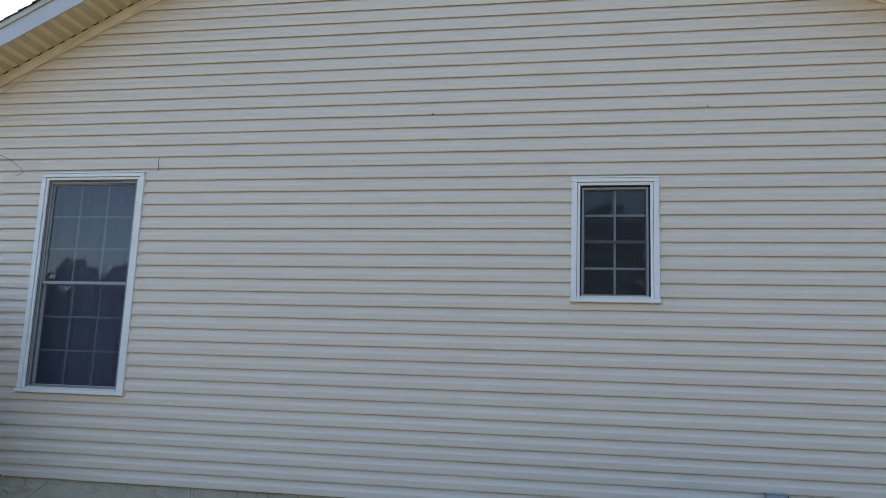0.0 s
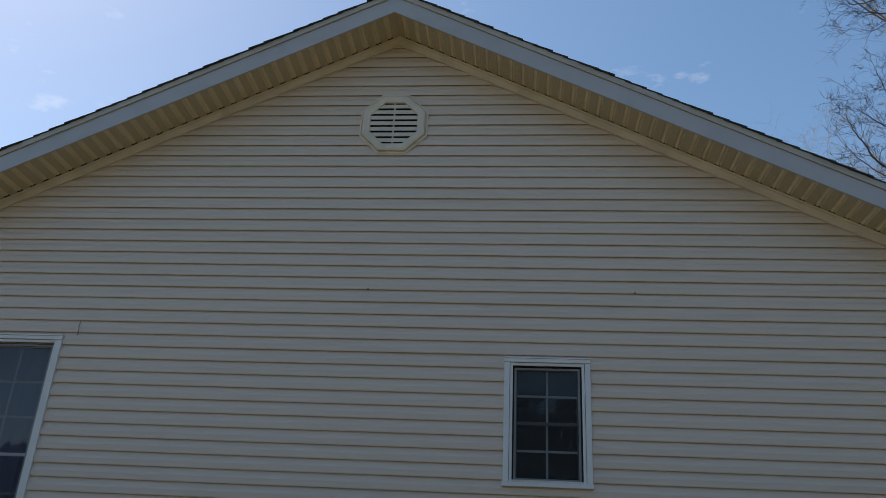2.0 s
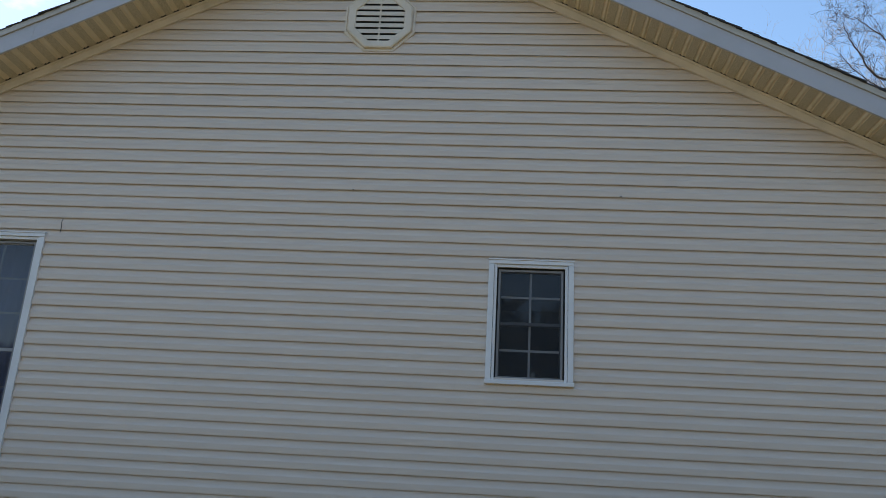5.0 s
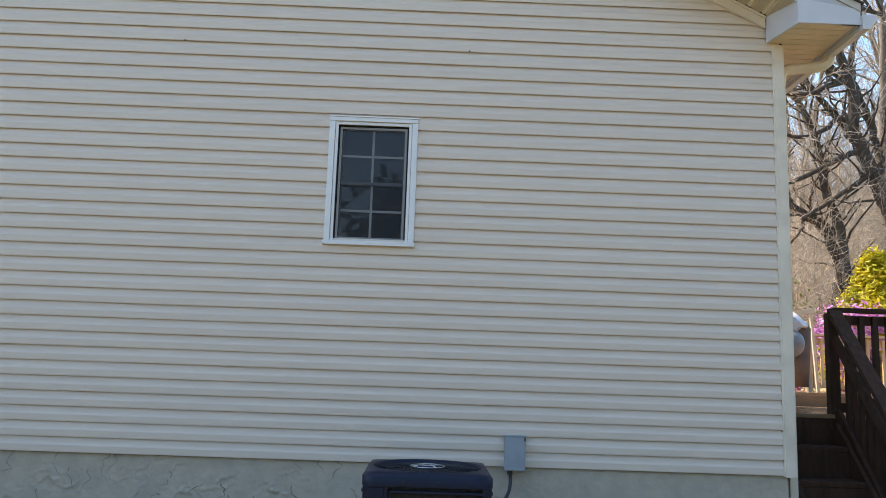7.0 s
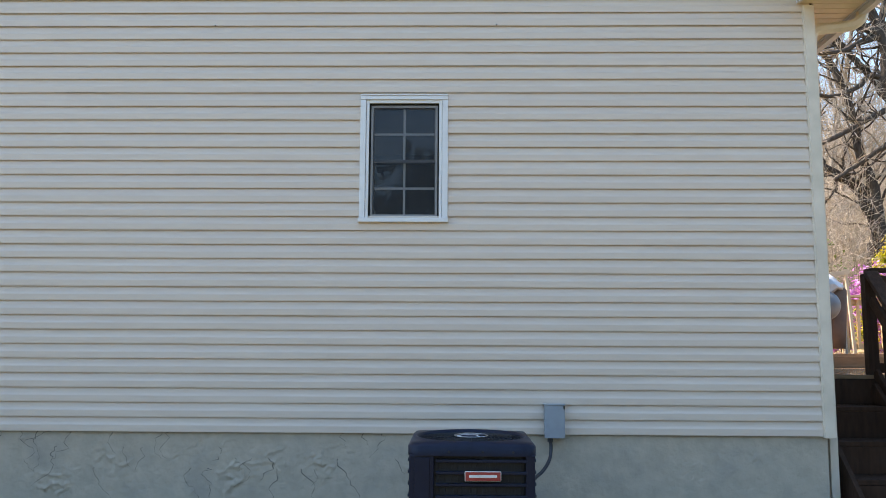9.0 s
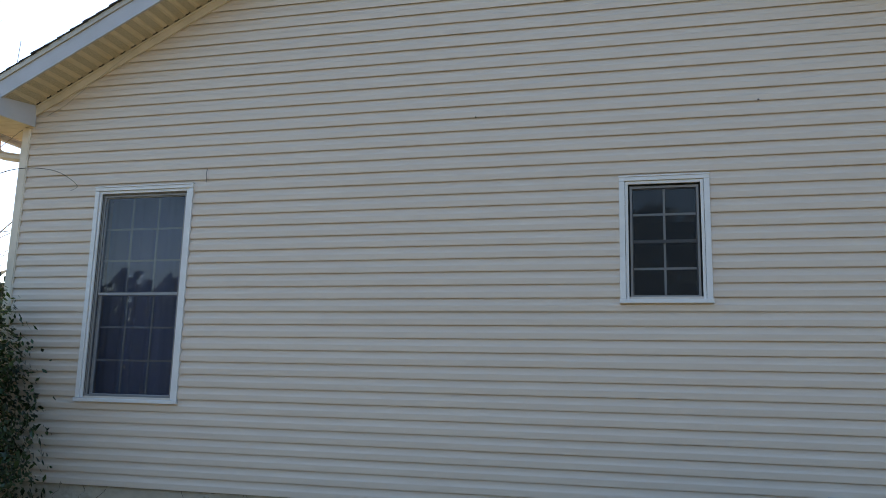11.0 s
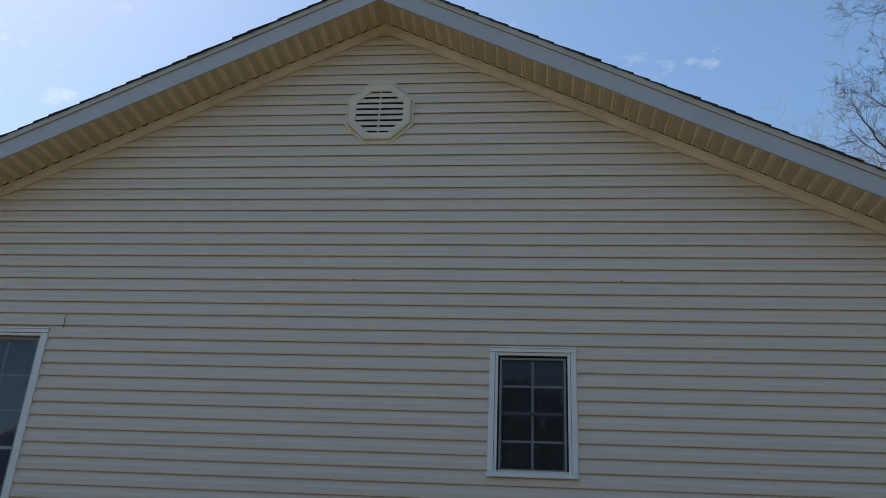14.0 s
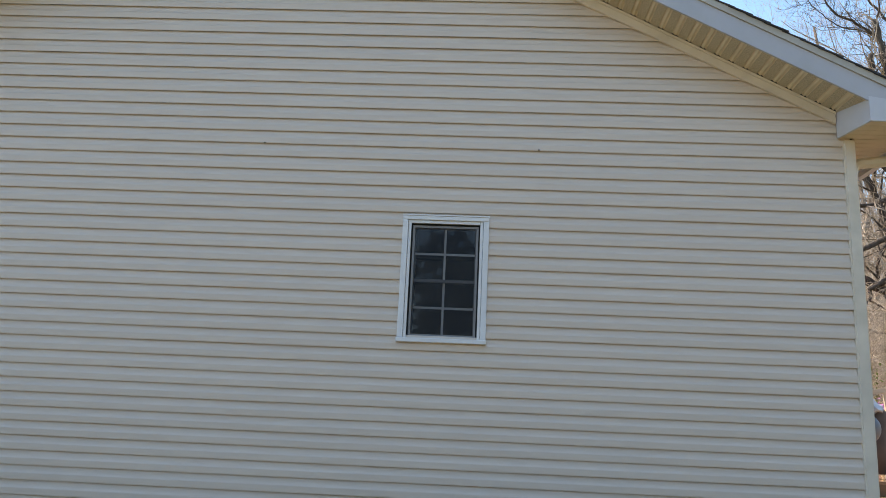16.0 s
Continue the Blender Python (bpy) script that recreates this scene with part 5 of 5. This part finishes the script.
tagged(raw("brushwood", v, f, TWIG_PALE, None), "tangled pale leafless brushwood on the woodland floor", "brush", kind="stuff")
tagged(raw("undergrowth", w, g, TWIG, None), "grey-brown leafless undergrowth below the trees", "brush", kind="stuff")

# far woods that close the view behind the trees
v, f = [], []
for i in range(900):
    a = rnd_b.uniform(radians(20), radians(50))
    r_ = rnd_b.uniform(46, 80)
    x, y = r_ * math.sin(a), r_ * math.cos(a)
    d = Vector((rnd_b.gauss(0, 0.05), rnd_b.gauss(0, 0.05), 1))
    h = rnd_b.uniform(9, 16)
    grow(rnd_b, v, f, v, f, Vector((x, y, bank_z(x, y))), d, h, rnd_b.uniform(0.04, 0.10), 2, 4, 0.0, 0.10, (3, 5), 5, 0.08)
tagged(raw("far_woods", v, f, TWIG, None), "distant leafless woods behind the yard", "woods", kind="stuff")


def leaf_lists(v, f, p, n, size, rnd, long=1.8):
    """One leaf as a folded kite at p, facing n."""
    n = n.normalized()
    a = n.cross(Vector((rnd.gauss(0, 1), rnd.gauss(0, 1), rnd.gauss(0, 1)))).normalized()
    b = n.cross(a)
    i = len(v)
    v += [p - a * size * long * 0.5, p + b * size * 0.5 - n * size * 0.08, p + a * size * long * 0.5, p - b * size * 0.5 - n * size * 0.08]
    f += [(i, i + 1, i + 2), (i, i + 2, i + 3)]


def bush(name, loc, shape, count, size, mat, label, category, seed, stems=8, long=1.8, clump=0.16, kind="", rise=0.3):
    """A shrub of many leaves set in clumps on an uneven body; shape gives the radius (x, y) at height fraction h."""
    rnd = random.Random(seed)
    H, radius = shape
    t = thing(name, loc, label, category)
    v, f = [], []
    n_c = max(12, count // 45)
    for c in range(n_c):
        h = rnd.random() ** 0.8
        a = rnd.uniform(0, 2 * math.pi)
        rr = radius(h) * (0.55 + 0.5 * rnd.random() ** 0.5) * (1 + 0.25 * noise.noise(Vector((math.cos(a) * 1.7, math.sin(a) * 1.7, h * 4 + seed))))
        c0 = Vector((rr * math.cos(a), rr * math.sin(a), h * H))
        for _ in range(count // n_c):
            o = Vector((rnd.gauss(0, clump), rnd.gauss(0, clump), rnd.gauss(0, clump)))
            p = c0 + o
            if p.z < 0.02:
                p.z = 0.02 + rnd.random() * 0.1
            n = (Vector((p.x, p.y, 0.35 * H * (h - 0.2))) + Vector((rnd.gauss(0, 0.5), rnd.gauss(0, 0.5), rnd.gauss(rise, 0.5))))
            leaf_lists(v, f, p, n if n.length > 0.01 else Vector((0, 0, 1)), size * rnd.uniform(0.6, 1.3), rnd, long)
    tagged(raw("foliage", v, f, mat, t), kind="stuff")
    v, f = [], []
    for s in range(stems):
        a = rnd.uniform(0, 2 * math.pi)
        tip = Vector((radius(0.7) * 0.7 * math.cos(a), radius(0.7) * 0.7 * math.sin(a), H * rnd.uniform(0.6, 0.95)))
        tube_lists(v, f, spline([(0.05 * math.cos(a), 0.05 * math.sin(a), 0), tip * 0.5 + Vector((0, 0, 0.1)), tip], 3), [0.03, 0.026, 0.022, 0.018, 0.014, 0.010, 0.006], 5)
    tagged(raw("stemwork", v, f, BARK, t), kind="stuff")
    return t


bush("conifer", (8.97, 8.0, 1.30), (2.47, lambda h: (1.18 * (1 - h) ** 0.9) * (0.82 + 0.22 * abs(math.sin(h * 12))) + 0.04), 26000, 0.034, LEAF_GOLD, "golden yellow feathery conifer in sun", "shrub", 3, long=3.4, clump=0.075, rise=0.5)
bush("rhododendron", (11.3, 8.35, 1.0), (2.5, lambda h: 1.7 * math.sqrt(max(0.02, 1 - (h * 1.05 - 0.1) ** 2))), 16000, 0.06, LEAF_GREEN, "broad green rhododendron shrub in sun", "shrub", 4, long=2.4, clump=0.16, rise=1.3)
bush("azalea", (8.12, 7.2, 0.0), (2.72, lambda h: 0.12 + 0.45 * max(0.0, h - 0.62) ** 0.5), 5000, 0.05, FLOWER, "azalea in full pink-purple blossom", "shrub", 6, long=1.3, clump=0.10)
bush("azalea", (7.15, 7.3, 0.0), (2.35, lambda h: 0.10 + 0.5 * max(0.0, h - 0.6) ** 0.5), 3500, 0.05, FLOWER, "azalea in full pink-purple blossom", "shrub", 7, long=1.3, clump=0.10)
bush("shrub", (7.2, 9.4, 0.0), (3.0, lambda h: 1.0 * math.sqrt(max(0.05, 1 - (h - 0.4) ** 2))), 3500, 0.05, LEAF_SPRING, "thin shrub with young yellow-green leaves", "shrub", 8, long=1.6, clump=0.25)
bush("shrub", (9.6, 10.4, 0.0), (2.6, lambda h: 1.4 * math.sqrt(max(0.05, 1 - (h - 0.4) ** 2))), 3000, 0.05, LEAF_SPRING, "thin shrub with young yellow-green leaves", "shrub", 12, long=1.6, clump=0.28)
bush("holly_bush", (-6.15, -0.75, 0.0), (2.45, lambda h: 1.12 * math.sqrt(max(0.02, 1 - (h - 0.25) ** 2)) * (1.0 - 0.35 * h)), 20000, 0.036, LEAF_HOLLY, "dark glossy evergreen bush at the house corner", "bush", 10, long=1.9, clump=0.11)

# cut limbs lying over the bank
for i, (x, y, z, dx, dz, r_) in enumerate([(10.04, 8.0, 3.84, 2.3, 0.14, 0.06), (10.79, 8.3, 4.34, 2.2, 0.2, 0.06), (10.87, 8.3, 4.74, 2.0, -0.05, 0.07), (10.9, 8.6, 5.0, 2.2, 0.3, 0.04)]):
    v, f = [], []
    tube_lists(v, f, spline([(x, y, z), (x + dx * 0.4, y + 0.1, z + dz * 0.6), (x + dx, y + 0.3, z + dz)], 4), [r_ * (0.7 + 0.3 * j / 8) for j in range(9)], 9)
    ob = raw("cut_limb", v, f, WOOD_CUT if i == 0 else BARK, None, "", True)
    tagged(ob, "bare broken tree limb caught above the shrubs", "branch", "broken limbs")

# bare hanging twigs at the left corner of the house
v, f = [], []
tube_lists(v, f, spline([(-7.9, -0.3, 2.9), (-7.0, -0.25, 3.38), (-6.18, -0.2, 3.647), (-5.787, -0.2, 3.722), (-5.383, -0.2, 3.679), (-5.118, -0.2, 3.527), (-5.186, -0.2, 3.472)], 6), [0.006 - 0.00012 * i for i in range(37)], 5)
ob = raw("hanging_twig", v, f, BARK_DARK, None, "", True)
tagged(ob, "thin bare twig arching in front of the siding", "twig")
rnd_t = random.Random(5)
tw = thing("bare_shrub", (-9.3, 1.6, 0.0), "leafless shrub with drooping twigs beyond the corner", "shrub")
v, f = [], []
for i in range(16):
    grow(rnd_t, v, f, v, f, Vector((rnd_t.gauss(0, 0.3), rnd_t.gauss(0, 0.3), 0)), Vector((rnd_t.gauss(0.1, 0.25), rnd_t.gauss(0, 0.2), 1)), rnd_t.uniform(3.5, 6.0), 0.02, 1, 3, 0.03, 0.16, (2, 3), 6, 0.02)
tagged(raw("twig_crown", v, f, TWIG, tw), kind="stuff")

# leafy treeline far behind and beside the yard, seen in the window panes and past the corner
v, f = [], []
for i in range(170):
    a = rnd_b.uniform(radians(75), radians(322))
    r_ = rnd_b.uniform(40, 54)
    x, y = r_ * math.sin(a), r_ * math.cos(a)
    h = rnd_b.uniform(11.5, 15.0) * (0.58 if a > radians(198) else 1.0)
    wide = rnd_b.uniform(2.4, 4.2)
    for _ in range(300):
        t_ = rnd_b.random()
        b_ = rnd_b.uniform(0, 6.28)
        q = wide * (1 - 0.75 * t_ ** 2) * rnd_b.uniform(0.5, 1.05)
        leaf_lists(v, f, Vector((x + q * math.cos(b_), y + q * math.sin(b_), h * t_)), Vector((rnd_b.gauss(0, 1), rnd_b.gauss(0, 1), rnd_b.gauss(0.3, 0.6))), rnd_b.uniform(0.35, 0.9), rnd_b, 1.4)
    tube_lists(v, f, [(x, y, -0.1), (x, y, h * 0.8)], [0.25, 0.08], 5)
tagged(raw("far_treeline", v, f, LEAF_FAR, None), "distant dark treeline round the yard", "woods", kind="stuff")

# grass near the steps and fence
rnd_g = random.Random(8)
v, f = [], []
for i in range(9000):
    x, y = rnd_g.uniform(3.8, 8.0), rnd_g.uniform(-3.0, 0.5)
    h = rnd_g.uniform(0.04, 0.11)
    a = rnd_g.uniform(0, 6.28)
    dx, dy = 0.004 * math.cos(a), 0.004 * math.sin(a)
    lx, ly = rnd_g.gauss(0, 0.03), rnd_g.gauss(0, 0.03)
    n = len(v)
    v += [(x - dx, y - dy, -0.02), (x + dx, y + dy, -0.02), (x + lx, y + ly, h)]
    f.append((n, n + 1, n + 2))
tagged(raw("grass", v, f, GRASS, None), "rough grass in the shade by the steps", "grass", kind="stuff")
